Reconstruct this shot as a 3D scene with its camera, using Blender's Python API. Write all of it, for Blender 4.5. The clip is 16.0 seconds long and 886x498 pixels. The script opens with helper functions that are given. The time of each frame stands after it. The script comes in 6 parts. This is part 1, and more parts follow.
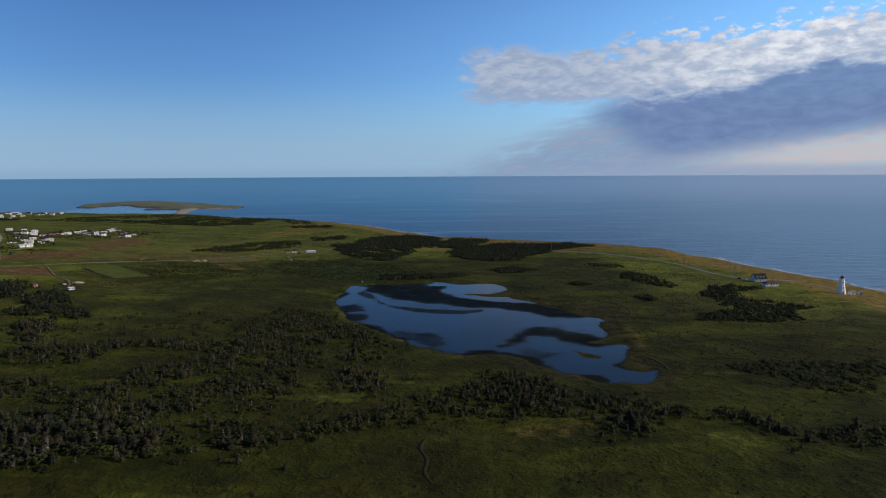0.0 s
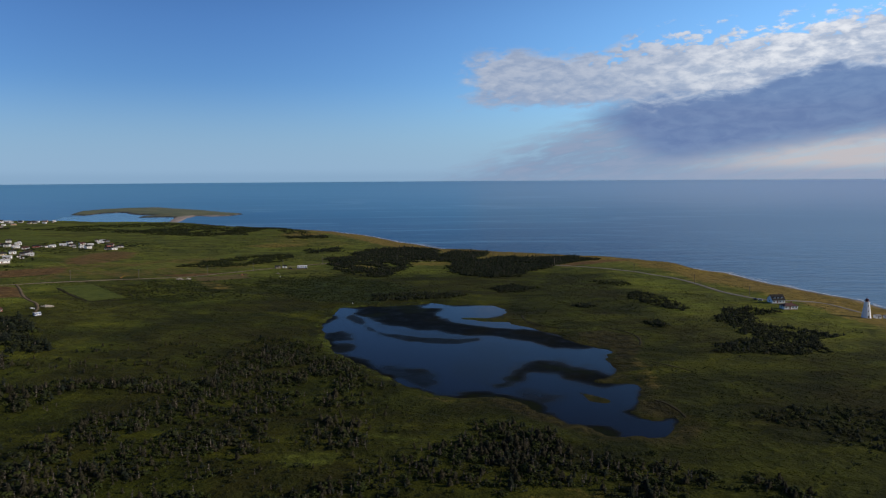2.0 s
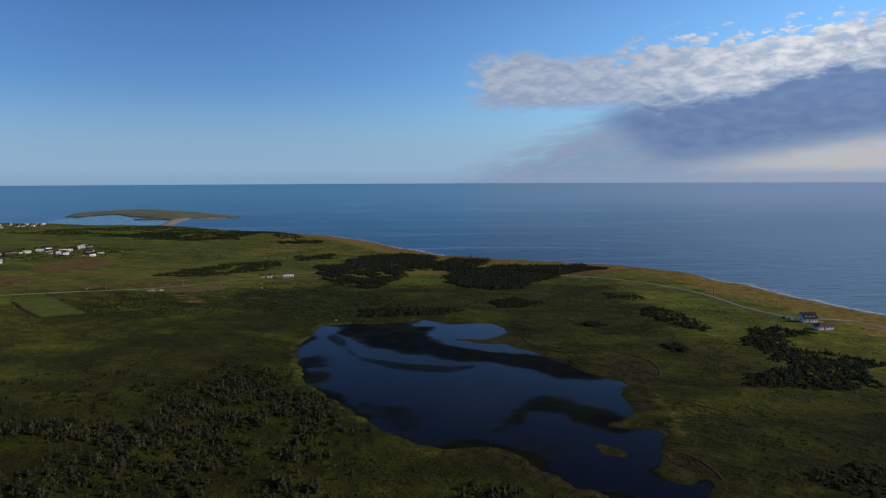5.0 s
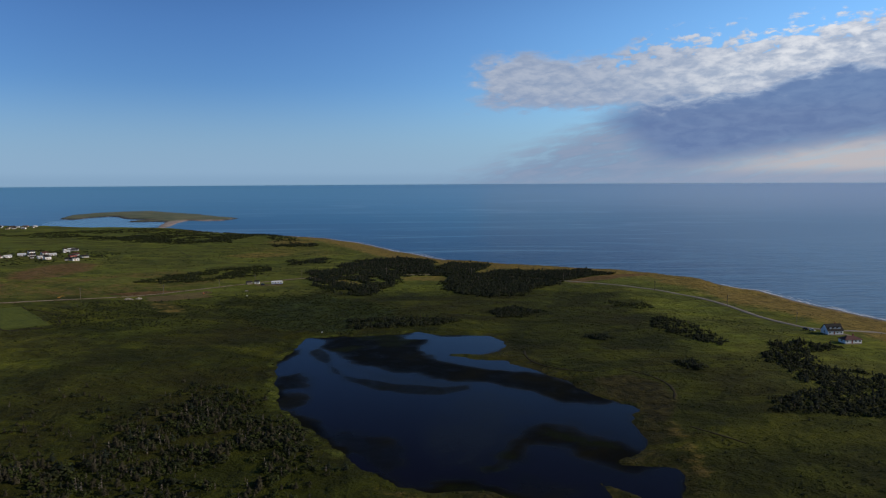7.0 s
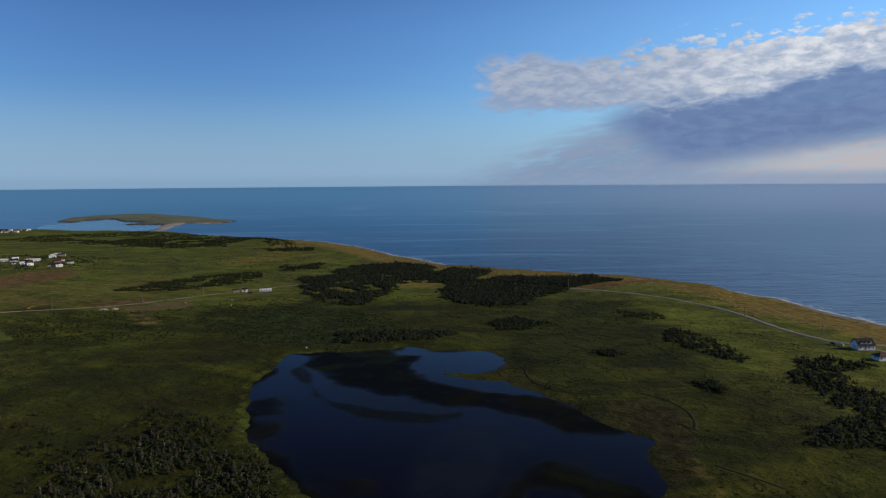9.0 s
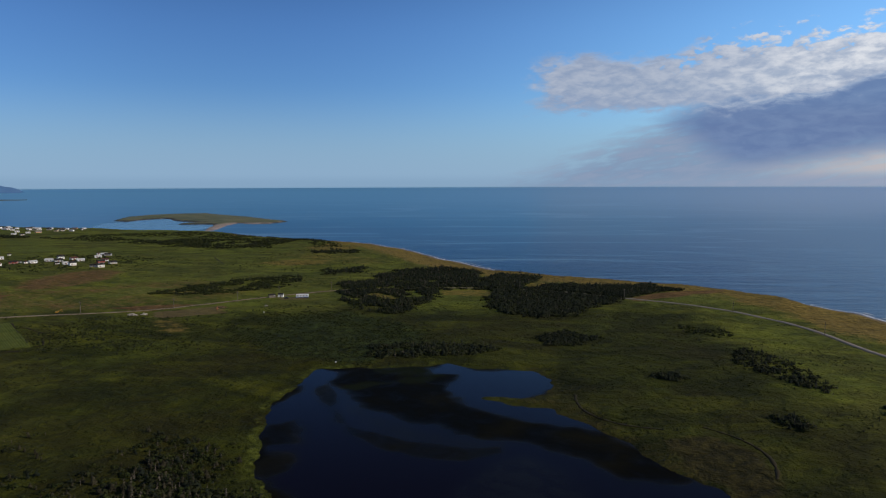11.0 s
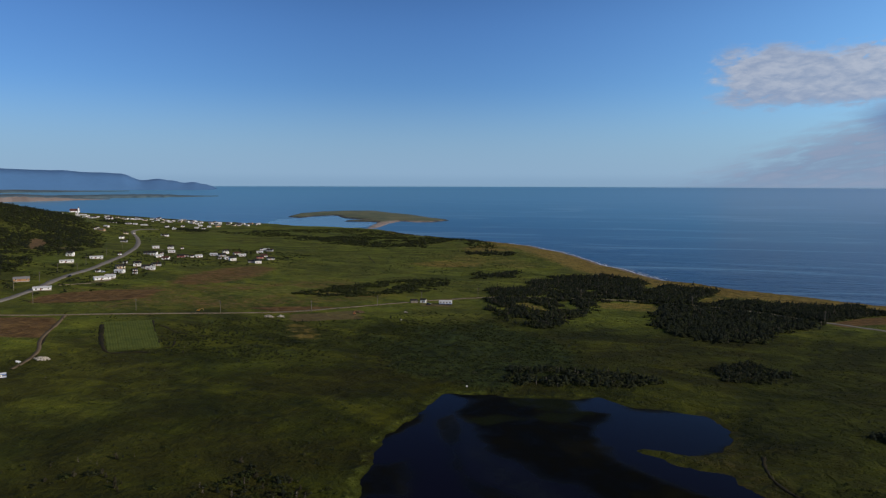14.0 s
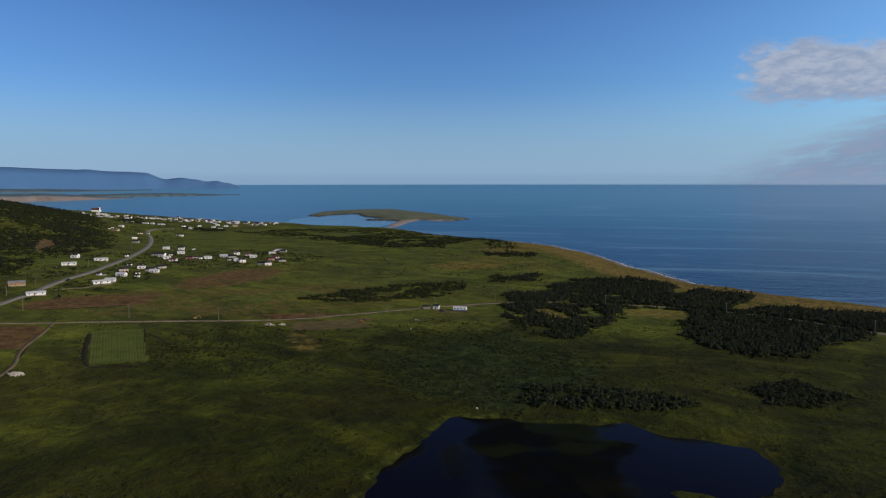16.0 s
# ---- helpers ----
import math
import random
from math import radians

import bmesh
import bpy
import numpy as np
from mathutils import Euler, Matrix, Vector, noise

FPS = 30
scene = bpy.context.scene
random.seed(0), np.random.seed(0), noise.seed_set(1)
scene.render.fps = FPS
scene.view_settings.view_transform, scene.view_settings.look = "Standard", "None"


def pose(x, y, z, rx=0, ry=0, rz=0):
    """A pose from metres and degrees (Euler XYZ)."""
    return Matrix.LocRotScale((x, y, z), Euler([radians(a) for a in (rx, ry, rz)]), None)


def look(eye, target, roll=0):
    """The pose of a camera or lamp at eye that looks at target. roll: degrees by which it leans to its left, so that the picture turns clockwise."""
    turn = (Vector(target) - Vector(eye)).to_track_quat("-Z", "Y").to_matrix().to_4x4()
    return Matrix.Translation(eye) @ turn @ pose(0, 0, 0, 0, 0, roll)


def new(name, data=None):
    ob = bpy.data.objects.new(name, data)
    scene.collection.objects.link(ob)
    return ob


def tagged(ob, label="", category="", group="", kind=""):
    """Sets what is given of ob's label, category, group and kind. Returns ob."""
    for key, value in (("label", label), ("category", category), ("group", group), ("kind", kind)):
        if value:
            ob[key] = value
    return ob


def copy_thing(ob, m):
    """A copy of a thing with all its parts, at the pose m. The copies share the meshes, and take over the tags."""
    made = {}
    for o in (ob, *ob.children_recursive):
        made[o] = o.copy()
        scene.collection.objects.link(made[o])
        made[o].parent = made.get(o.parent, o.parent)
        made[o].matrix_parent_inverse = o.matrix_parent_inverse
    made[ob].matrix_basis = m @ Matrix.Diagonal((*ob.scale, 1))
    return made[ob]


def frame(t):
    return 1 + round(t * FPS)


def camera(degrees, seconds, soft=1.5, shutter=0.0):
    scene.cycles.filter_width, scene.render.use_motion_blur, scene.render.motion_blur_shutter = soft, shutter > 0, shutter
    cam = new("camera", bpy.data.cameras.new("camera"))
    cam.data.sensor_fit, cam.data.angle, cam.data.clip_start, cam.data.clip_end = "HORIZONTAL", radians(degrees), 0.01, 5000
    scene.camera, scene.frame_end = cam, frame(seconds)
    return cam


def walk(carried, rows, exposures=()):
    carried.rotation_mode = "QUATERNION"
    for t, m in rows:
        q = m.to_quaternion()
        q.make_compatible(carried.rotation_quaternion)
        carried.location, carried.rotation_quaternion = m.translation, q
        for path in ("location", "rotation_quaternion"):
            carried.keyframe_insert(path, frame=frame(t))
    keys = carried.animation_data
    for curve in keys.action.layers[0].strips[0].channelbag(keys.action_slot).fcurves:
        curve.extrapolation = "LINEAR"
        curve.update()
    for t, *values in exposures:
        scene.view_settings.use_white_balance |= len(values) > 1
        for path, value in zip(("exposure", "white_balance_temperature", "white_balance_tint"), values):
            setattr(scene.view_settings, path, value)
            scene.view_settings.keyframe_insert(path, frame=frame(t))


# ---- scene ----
cam = camera(64.07, 16.0, 1.15)
ROWS = [
    (0, -0.000, -0.000, 109.001, 0.100, -6.050, 0.295),
    (0.5, 1.579, 10.637, 112.341, 0.169, -5.996, 0.345),
    (1, 3.180, 21.239, 115.364, 0.218, -5.912, 0.336),
    (1.5, 4.765, 31.677, 117.518, 0.271, -5.831, 0.326),
    (2, 6.286, 41.986, 118.621, 0.322, -5.786, 0.366),
    (2.5, 7.815, 52.225, 119.032, 0.387, -5.759, 0.352),
    (3, 9.313, 62.487, 119.242, 0.465, -5.740, 0.318),
    (3.5, 10.715, 72.771, 119.471, 0.527, -5.699, 0.301),
    (4, 12.082, 83.095, 119.762, 0.594, -5.662, 0.270),
    (6.5, 19.556, 135.082, 119.799, 0.925, -5.589, 0.254),
    (7, 20.956, 145.328, 119.771, 0.972, -5.558, 0.299),
    (7.5, 22.381, 155.593, 119.800, 0.992, -5.517, 0.348),
    (8, 23.815, 165.901, 119.884, 1.039, -5.478, 0.375),
    (10.5, 31.509, 219.841, 119.898, 3.900, -5.350, 0.290),
    (11, 32.506, 230.608, 119.932, 5.637, -5.325, 0.177),
    (11.5, 33.306, 241.324, 119.939, 7.485, -5.322, 0.061),
    (12, 33.807, 252.124, 119.928, 9.643, -5.329, -0.049),
    (12.5, 34.080, 262.973, 119.868, 12.003, -5.332, -0.125),
    (13, 34.064, 273.820, 119.678, 14.448, -5.342, -0.146),
    (13.5, 33.792, 284.536, 119.469, 16.917, -5.356, -0.159),
    (14, 33.263, 295.120, 119.297, 19.039, -5.377, -0.144),
    (14.5, 32.359, 305.526, 119.167, 20.636, -5.395, -0.117),
    (15, 31.053, 315.660, 119.149, 20.954, -5.437, -0.062),
    (15.5, 29.452, 325.601, 119.285, 20.958, -5.494, -0.005),
    (16, 27.608, 335.540, 119.601, 20.935, -5.552, 0.070),
]
walk(cam, [(t, pose(x, y, z, 90 + pitch, roll, yaw)) for t, x, y, z, yaw, pitch, roll in ROWS], [(0, 0.07), (3, 0.01), (7, -0.05), (16, -0.05)])

# ---- world, sun, exposure ----
SUN_AZ, SUN_EL = 94.0, 24.0          # degrees clockwise from ahead (+y), degrees above the horizon
SKY_GAIN = 0.077

sun = new("sun", bpy.data.lights.new("sun", "SUN"))
sun.data.energy, sun.data.angle, sun.data.color = 3.3, radians(0.6), (1.0, 0.86, 0.68)
_a, _e = radians(SUN_AZ), radians(SUN_EL)
sun.matrix_world = look((900 * math.sin(_a), 900 * math.cos(_a), 500), (900 * math.sin(_a) - math.sin(_a) * math.cos(_e), 900 * math.cos(_a) - math.cos(_a) * math.cos(_e), 500 - math.sin(_e)))


class Nodes:
    """Short hand for node trees."""

    def __init__(self, tree):
        self.t = tree
        tree.nodes.clear()

    def add(self, kind, **props):
        n = self.t.nodes.new(kind)
        for k, v in props.items():
            setattr(n, k, v)
        return n

    def put(self, sock, value):
        if isinstance(value, bpy.types.NodeSocket):
            self.t.links.new(value, sock)
        elif isinstance(value, (tuple, list)) and len(value) == 3 and sock.type == "RGBA":
            sock.default_value = (*value, 1)
        else:
            sock.default_value = value

    def math(self, op, a, b=0.0, c=0.0, clamp=False):
        n = self.add("ShaderNodeMath", operation=op, use_clamp=clamp)
        for s, v in zip(n.inputs, (a, b, c)):
            self.put(s, v)
        return n.outputs[0]

    def ramp(self, v, a, b, lo=0.0, hi=1.0, smooth=True):
        n = self.add("ShaderNodeMapRange", interpolation_type="SMOOTHSTEP" if smooth else "LINEAR")
        for s, x in zip(n.inputs, (v, a, b, lo, hi)):
            self.put(s, x)
        return n.outputs[0]

    def mix(self, f, a, b, blend="MIX"):
        n = self.add("ShaderNodeMix", data_type="RGBA", blend_type=blend)
        self.put(n.inputs[0], f), self.put(n.inputs[6], a), self.put(n.inputs[7], b)
        return n.outputs[2]

    def noise(self, vec, scale, detail=4.0, rough=0.55, distort=0.0):
        n = self.add("ShaderNodeTexNoise")
        if vec is not None:
            self.put(n.inputs["Vector"], vec)
        n.inputs["Scale"].default_value, n.inputs["Detail"].default_value = scale, detail
        n.inputs["Roughness"].default_value, n.inputs["Distortion"].default_value = rough, distort
        return n.outputs[0]

    def vec(self, x, y, z):
        n = self.add("ShaderNodeCombineXYZ")
        for s, v in zip(n.inputs, (x, y, z)):
            self.put(s, v)
        return n.outputs[0]

    def stretch(self, vec, sx, sy, sz, turn=0.0):
        n = self.add("ShaderNodeMapping")
        self.put(n.inputs[0], vec)
        n.inputs["Scale"].default_value = (sx, sy, sz)
        n.inputs["Rotation"].default_value = (0, 0, radians(turn))
        return n.outputs[0]


def build_sky():
    world = bpy.data.worlds.new("sky")
    scene.world = world
    world.use_nodes = True
    n = Nodes(world.node_tree)
    sky = n.add("ShaderNodeTexSky", sky_type="NISHITA", sun_disc=False)
    sky.sun_elevation, sky.sun_rotation = _e, _a
    sky.altitude, sky.air_density, sky.dust_density, sky.ozone_density = 60, 1.0, 0.2, 3.0
    way = n.add("ShaderNodeTexCoord").outputs["Generated"]
    sep = n.add("ShaderNodeSeparateXYZ")
    n.put(sep.inputs[0], way)
    x, y, z = sep.outputs
    u = n.math("MULTIPLY", n.math("ARCTAN2", x, y), 57.2958)       # degrees to the right of ahead
    v = n.math("MULTIPLY", n.math("ARCSINE", z), 57.2958)          # degrees up
    clear = n.mix(1.0, sky.outputs[0], (SKY_GAIN * 0.58, SKY_GAIN * 0.90, SKY_GAIN * 1.40), "MULTIPLY")
    side = n.math("MULTIPLY", n.ramp(u, -30, 32, 0.92, 1.76), n.ramp(v, 11, 26, 1.0, 0.40))
    clear = n.mix(1.0, clear, n.vec(n.math("MULTIPLY", side, n.ramp(u, -20, 28, 1.0, 1.38)), n.math("MULTIPLY", side, n.ramp(u, -20, 28, 1.0, 1.24)), side), "MULTIPLY")
    # thin haze along the horizon
    haze = n.ramp(v, 0.0, 8.0, 0.85, 0.0)
    col = n.mix(haze, clear, (0.275, 0.428, 0.628))
    # cloud textures, drawn out along the horizon
    flat = n.vec(n.math("MULTIPLY", u, 0.16), n.math("MULTIPLY", v, 0.42), 0.0)
    big = n.noise(flat, 0.9, 3, 0.5)
    fine = n.noise(flat, 3.7, 5, 0.57, 0.4)
    puff = n.noise(n.vec(n.math("MULTIPLY", u, 0.34), n.math("MULTIPLY", v, 0.74), 4.0), 2.3, 4, 0.52, 0.25)
    crumb = n.noise(n.vec(n.math("MULTIPLY", u, 0.30), n.math("MULTIPLY", v, 0.62), 9.0), 6.0, 4, 0.55, 0.2)
    slant = n.math("SUBTRACT", v, n.math("MULTIPLY", u, 0.16))
    wisp = n.noise(n.vec(n.math("MULTIPLY", u, 0.17), n.math("MULTIPLY", slant, 0.85), 2.0), 2.2, 5, 0.58, 0.3)
    wob = n.math("MULTIPLY", n.math("SUBTRACT", big, 0.5), 1.8)
    wob2 = n.math("MULTIPLY", n.math("SUBTRACT", fine, 0.5), 2.2)
    vv = n.math("ADD", v, n.math("ADD", wob, wob2))
    uu = n.math("ADD", u, n.math("MULTIPLY", n.math("ADD", wob, wob2), 0.8))
    low = n.math("ADD", 5.6, n.ramp(u, 17, 31, 0.0, 2.0))
    top = n.ramp(u, 11.5, 17, 9.6, 11.4)
    top = n.math("ADD", top, n.ramp(u, 22, 34, 0.0, 1.3))
    top = n.math("ADD", top, n.ramp(u, 34, 80, 0, 14))
    # slanting rain wisps and the pale gap under the cloud
    veil_edge = n.math("SUBTRACT", n.math("ADD", u, n.math("MULTIPLY", n.math("SUBTRACT", wisp, 0.5), 9.0)), n.math("MULTIPLY", v, 2.35))
    veil = n.math("MULTIPLY", n.ramp(veil_edge, -2.5, 5.0), n.ramp(v, 4.4, 6.2, 0.95, 0.0))
    veil = n.math("MULTIPLY", veil, n.ramp(wisp, 0.30, 0.60, 0.58, 1.0))
    foot = n.ramp(u, 13, 32, 0.2, 2.9, False)
    glow = n.math("MULTIPLY", n.ramp(u, 13, 27), n.ramp(n.math("SUBTRACT", n.math("ADD", v, n.math("MULTIPLY", wob2, 0.5)), foot), 0.9, -0.8))
    glow = n.math("MULTIPLY", glow, n.ramp(v, 0.0, 1.0, 0.15, 1.0))
    grey = n.mix(n.ramp(wisp, 0.38, 0.62), (0.195, 0.270, 0.425), (0.265, 0.335, 0.480))
    col = n.mix(veil, col, n.mix(glow, grey, (0.52, 0.490, 0.515)))
    # dark underside, with a blunt nose
    nose = n.math("ADD", uu, n.math("MULTIPLY", n.math("ABSOLUTE", n.math("SUBTRACT", v, 4.6)), -1.3))
    shade = n.math("MULTIPLY", n.ramp(n.math("SUBTRACT", n.math("ADD", low, 0.2), vv), -0.9, 0.5), n.ramp(n.math("SUBTRACT", v, foot), -0.4, 1.5))
    shade = n.math("MULTIPLY", shade, n.ramp(nose, 9.6, 14.5))
    col = n.mix(n.math("MULTIPLY", shade, 0.95), col, n.mix(n.ramp(fine, 0.3, 0.7), (0.128, 0.200, 0.390), (0.165, 0.245, 0.435)))
    # broken bright deck
    left = n.ramp(n.math("ADD", uu, n.math("MULTIPLY", n.math("SUBTRACT", puff, 0.5), 5.0)), 0.8, 3.6)
    deck = n.math("MULTIPLY", n.ramp(n.math("SUBTRACT", vv, low), -0.5, 0.5), n.ramp(n.math("SUBTRACT", top, vv), -0.35, 0.6))
    deck = n.math("MULTIPLY", deck, left)
    holes = n.ramp(n.math("SUBTRACT", v, n.math("SUBTRACT", top, 3.8)), 0.0, 3.4, 0.14, 0.545)
    holes = n.math("MULTIPLY", holes, n.ramp(u, 8, 17, 0.55, 1.0))
    gaps = n.math("ADD", n.math("MULTIPLY", crumb, 0.25), n.math("MULTIPLY", puff, 0.75))
    deck = n.math("MULTIPLY", deck, n.ramp(n.math("SUBTRACT", gaps, holes), -0.02, 0.12))
    lit = n.ramp(n.math("ADD", n.math("MULTIPLY", crumb, 0.25), n.math("MULTIPLY", fine, 0.75)), 0.32, 0.68)
    body = n.mix(lit, n.mix(n.ramp(u, 10, 24), (0.280, 0.350, 0.495), (0.40, 0.46, 0.58)), (0.405, 0.455, 0.565))
    body = n.mix(n.math("MULTIPLY", n.ramp(u, 9, 27, 0.10, 0.95), n.ramp(n.math("ADD", n.math("MULTIPLY", gaps, 0.6), n.math("MULTIPLY", fine, 0.4)), 0.38, 0.64)), body, (0.84, 0.84, 0.86))
    body = n.mix(n.ramp(n.math("SUBTRACT", vv, low), 1.6, -0.4, 0.0, 0.72), body, (0.245, 0.320, 0.490))
    col = n.mix(n.math("MULTIPLY", deck, 0.93), col, body)
    # sea haze at the very horizon
    col = n.mix(n.ramp(v, 0.0, 0.8, 0.40, 0.0), col, n.mix(n.ramp(u, -10, 30), (0.20, 0.33, 0.49), (0.34, 0.39, 0.52)))
    # beyond the edge of the water
    col = n.mix(n.ramp(v, -0.55, -0.2, 1.0, 0.0), col, (0.14, 0.25, 0.36))
    bg = n.add("ShaderNodeBackground")
    n.put(bg.inputs[0], col)
    out = n.add("ShaderNodeOutputWorld")
    n.t.links.new(bg.outputs[0], out.inputs[0])


build_sky()

# ---- materials ----


def material(name):
    m = bpy.data.materials.new(name)
    m.use_nodes = True
    n = Nodes(m.node_tree)
    bsdf = n.add("ShaderNodeBsdfPrincipled")
    out = n.add("ShaderNodeOutputMaterial")
    n.t.links.new(bsdf.outputs[0], out.inputs[0])
    return m, n, bsdf


def bump(n, bsdf, height, strength, distance):
    b = n.add("ShaderNodeBump")
    b.inputs["Strength"].default_value, b.inputs["Distance"].default_value = strength, distance
    n.put(b.inputs["Height"], height)
    n.put(bsdf.inputs["Normal"], b.outputs[0])


def plain(name, colour, rough=0.7, metal=0.0, vary=0.25, scale=1.5):
    """Paint, board or metal with blotches and grain."""
    m, n, b = material(name)
    p = n.add("ShaderNodeTexCoord").outputs["Object"]
    f = n.math("ADD", n.math("MULTIPLY", n.noise(p, scale, 3), 0.6), n.math("MULTIPLY", n.noise(p, scale * 9, 3), 0.4))
    rnd = n.add("ShaderNodeObjectInfo").outputs["Random"]
    f = n.math("ADD", f, n.math("MULTIPLY", n.math("SUBTRACT", rnd, 0.5), 0.3))
    dark = tuple(c * (1 - vary) for c in colour)
    n.put(b.inputs["Base Color"], n.mix(n.ramp(f, 0.3, 0.7), dark, tuple(min(1, c * (1 + vary * 0.35)) for c in colour)))
    b.inputs["Roughness"].default_value, b.inputs["Metallic"].default_value = rough, metal
    return m


def foliage(name, dark, light, rough=0.85):
    m, n, b = material(name)
    g = n.add("ShaderNodeNewGeometry")
    rnd = n.add("ShaderNodeObjectInfo").outputs["Random"]
    f = n.math("ADD", n.math("MULTIPLY", g.outputs["Random Per Island"], 0.6), n.math("MULTIPLY", n.noise(g.outputs["Position"], 0.03, 3), 0.6))
    f = n.math("ADD", f, n.math("MULTIPLY", rnd, 0.15))
    n.put(b.inputs["Base Color"], n.mix(n.ramp(f, 0.2, 1.0), dark, light))
    b.inputs["Roughness"].default_value = rough
    b.inputs["Specular IOR Level"].default_value = 0.06
    return m


M_SPRUCE = foliage("spruce_needles", (0.008, 0.0112, 0.009), (0.023, 0.030, 0.020))
M_SHRUB = foliage("alder_leaves", (0.013, 0.019, 0.007), (0.036, 0.046, 0.013))
M_GREY = foliage("dead_twigs", (0.056, 0.049, 0.039), (0.155, 0.138, 0.113))
M_MAT = foliage("low_spruce_needles", (0.010, 0.013, 0.008), (0.029, 0.034, 0.015))
M_SCRUB = foliage("half_bare_spruce", (0.013, 0.013, 0.008), (0.048, 0.044, 0.028))
M_BARK = plain("bark", (0.075, 0.058, 0.042), 0.9)


def turf(n, p):
    """The colour of the vegetation from place to place, with its mid, small and fine noises."""
    wide = n.noise(p, 0.006, 4, 0.55, 0.6)
    mid = n.noise(p, 0.024, 5, 0.6, 0.8)
    small = n.noise(p, 0.16, 5, 0.65)
    grain = n.noise(p, 0.9, 4, 0.7)
    streak = n.noise(n.stretch(p, 0.009, 0.021, 0.0, 16), 1.0, 6, 0.6, 1.3)
    green = n.mix(n.ramp(mid, 0.34, 0.66), (0.040, 0.049, 0.007), (0.088, 0.103, 0.011))
    brown = n.math("ADD", n.math("MULTIPLY", wide, 0.6), n.math("MULTIPLY", n.noise(p, 0.045, 4, 0.6), 0.4))
    col = n.mix(n.ramp(brown, 0.44, 0.60, 0.0, 0.62), green, (0.064, 0.054, 0.011))
    col = n.mix(n.ramp(streak, 0.49, 0.68, 0.0, 0.78), col, (0.150, 0.158, 0.016))
    col = n.mix(n.ramp(streak, 0.46, 0.33, 0.0, 0.55), col, (0.028, 0.032, 0.007))
    return col, mid, small, grain


def ground_material():
    m, n, b = material("bog_and_grass")
    p = n.add("ShaderNodeNewGeometry").outputs["Position"]
    at = lambda k: n.add("ShaderNodeAttribute", attribute_name=k).outputs["Fac"]
    col, mid, small, grain = turf(n, p)
    thin = n.ramp(n.math("ADD", at("pasture"), n.math("MULTIPLY", n.math("SUBTRACT", mid, 0.5), 0.8)), 0.2, 0.8, GROUND_GAP, 1.28)
    col = n.mix(1.0, col, n.vec(thin, thin, thin), "MULTIPLY")
    col = n.mix(n.math("MULTIPLY", at("pasture"), 0.38), col, n.mix(n.ramp(mid, 0.35, 0.65), (0.066, 0.088, 0.017), (0.118, 0.144, 0.026)))
    edge = n.math("MULTIPLY", n.math("SUBTRACT", small, 0.5), 1.0)
    edge = n.math("ADD", edge, n.math("MULTIPLY", n.math("SUBTRACT", mid, 0.5), 0.8))
    sel = lambda k, amount=1.0: n.math("MULTIPLY", n.ramp(n.math("ADD", at(k), edge), 0.25, 0.75), amount)
    col = n.mix(sel("dry", 0.78), col, n.mix(n.ramp(small, 0.35, 0.65), (0.140, 0.098, 0.026), (0.240, 0.162, 0.044)))
    col = n.mix(sel("peat", 0.9), col, n.mix(n.ramp(small, 0.35, 0.65), (0.112, 0.060, 0.026), (0.160, 0.094, 0.040)))
    col = n.mix(sel("lush", 0.62), col, n.mix(n.ramp(small, 0.35, 0.65), (0.078, 0.104, 0.015), (0.128, 0.150, 0.024)))
    col = n.mix(sel("alder", 0.75), col, n.mix(n.ramp(small, 0.35, 0.65), (0.016, 0.026, 0.009), (0.034, 0.050, 0.013)))
    col = n.mix(sel("soil", 0.62), col, (0.155, 0.105, 0.058))
    col = n.mix(sel("wet", 0.88), col, n.mix(n.ramp(small, 0.4, 0.6), (0.021, 0.018, 0.006), (0.042, 0.035, 0.010)))
    col = n.mix(at("shore"), col, n.mix(n.ramp(grain, 0.3, 0.7), (0.16, 0.12, 0.09), (0.34, 0.29, 0.24)))
    hump = n.noise(p, 0.065, 4, 0.6, 0.4)
    tone = n.math("MULTIPLY", n.math("MULTIPLY", n.ramp(small, 0.25, 0.75, 0.82, 1.16), n.ramp(hump, 0.3, 0.7, 0.85, 1.10)), n.ramp(grain, 0.25, 0.75, 0.86, 1.12))
    n.put(b.inputs["Base Color"], n.mix(1.0, col, n.vec(tone, tone, tone), "MULTIPLY"))
    b.inputs["Roughness"].default_value = 0.95
    b.inputs["Specular IOR Level"].default_value = 0.08
    bump(n, b, n.math("ADD", n.math("MULTIPLY", hump, 3.4), n.math("ADD", n.math("MULTIPLY", small, 1.6), n.math("MULTIPLY", grain, 0.4))), 0.85, 1.0)
    return m


def heath_material():
    m, n, b = material("heath_tufts")
    g = n.add("ShaderNodeNewGeometry")
    col, mid, small, grain = turf(n, g.outputs["Position"])
    tone = n.ramp(g.outputs["Random Per Island"], 0.0, 1.0, 0.68, 0.92)
    n.put(b.inputs["Base Color"], n.mix(1.0, col, n.vec(tone, tone, tone), "MULTIPLY"))
    b.inputs["Roughness"].default_value = 0.9
    b.inputs["Specular IOR Level"].default_value = 0.1
    return m


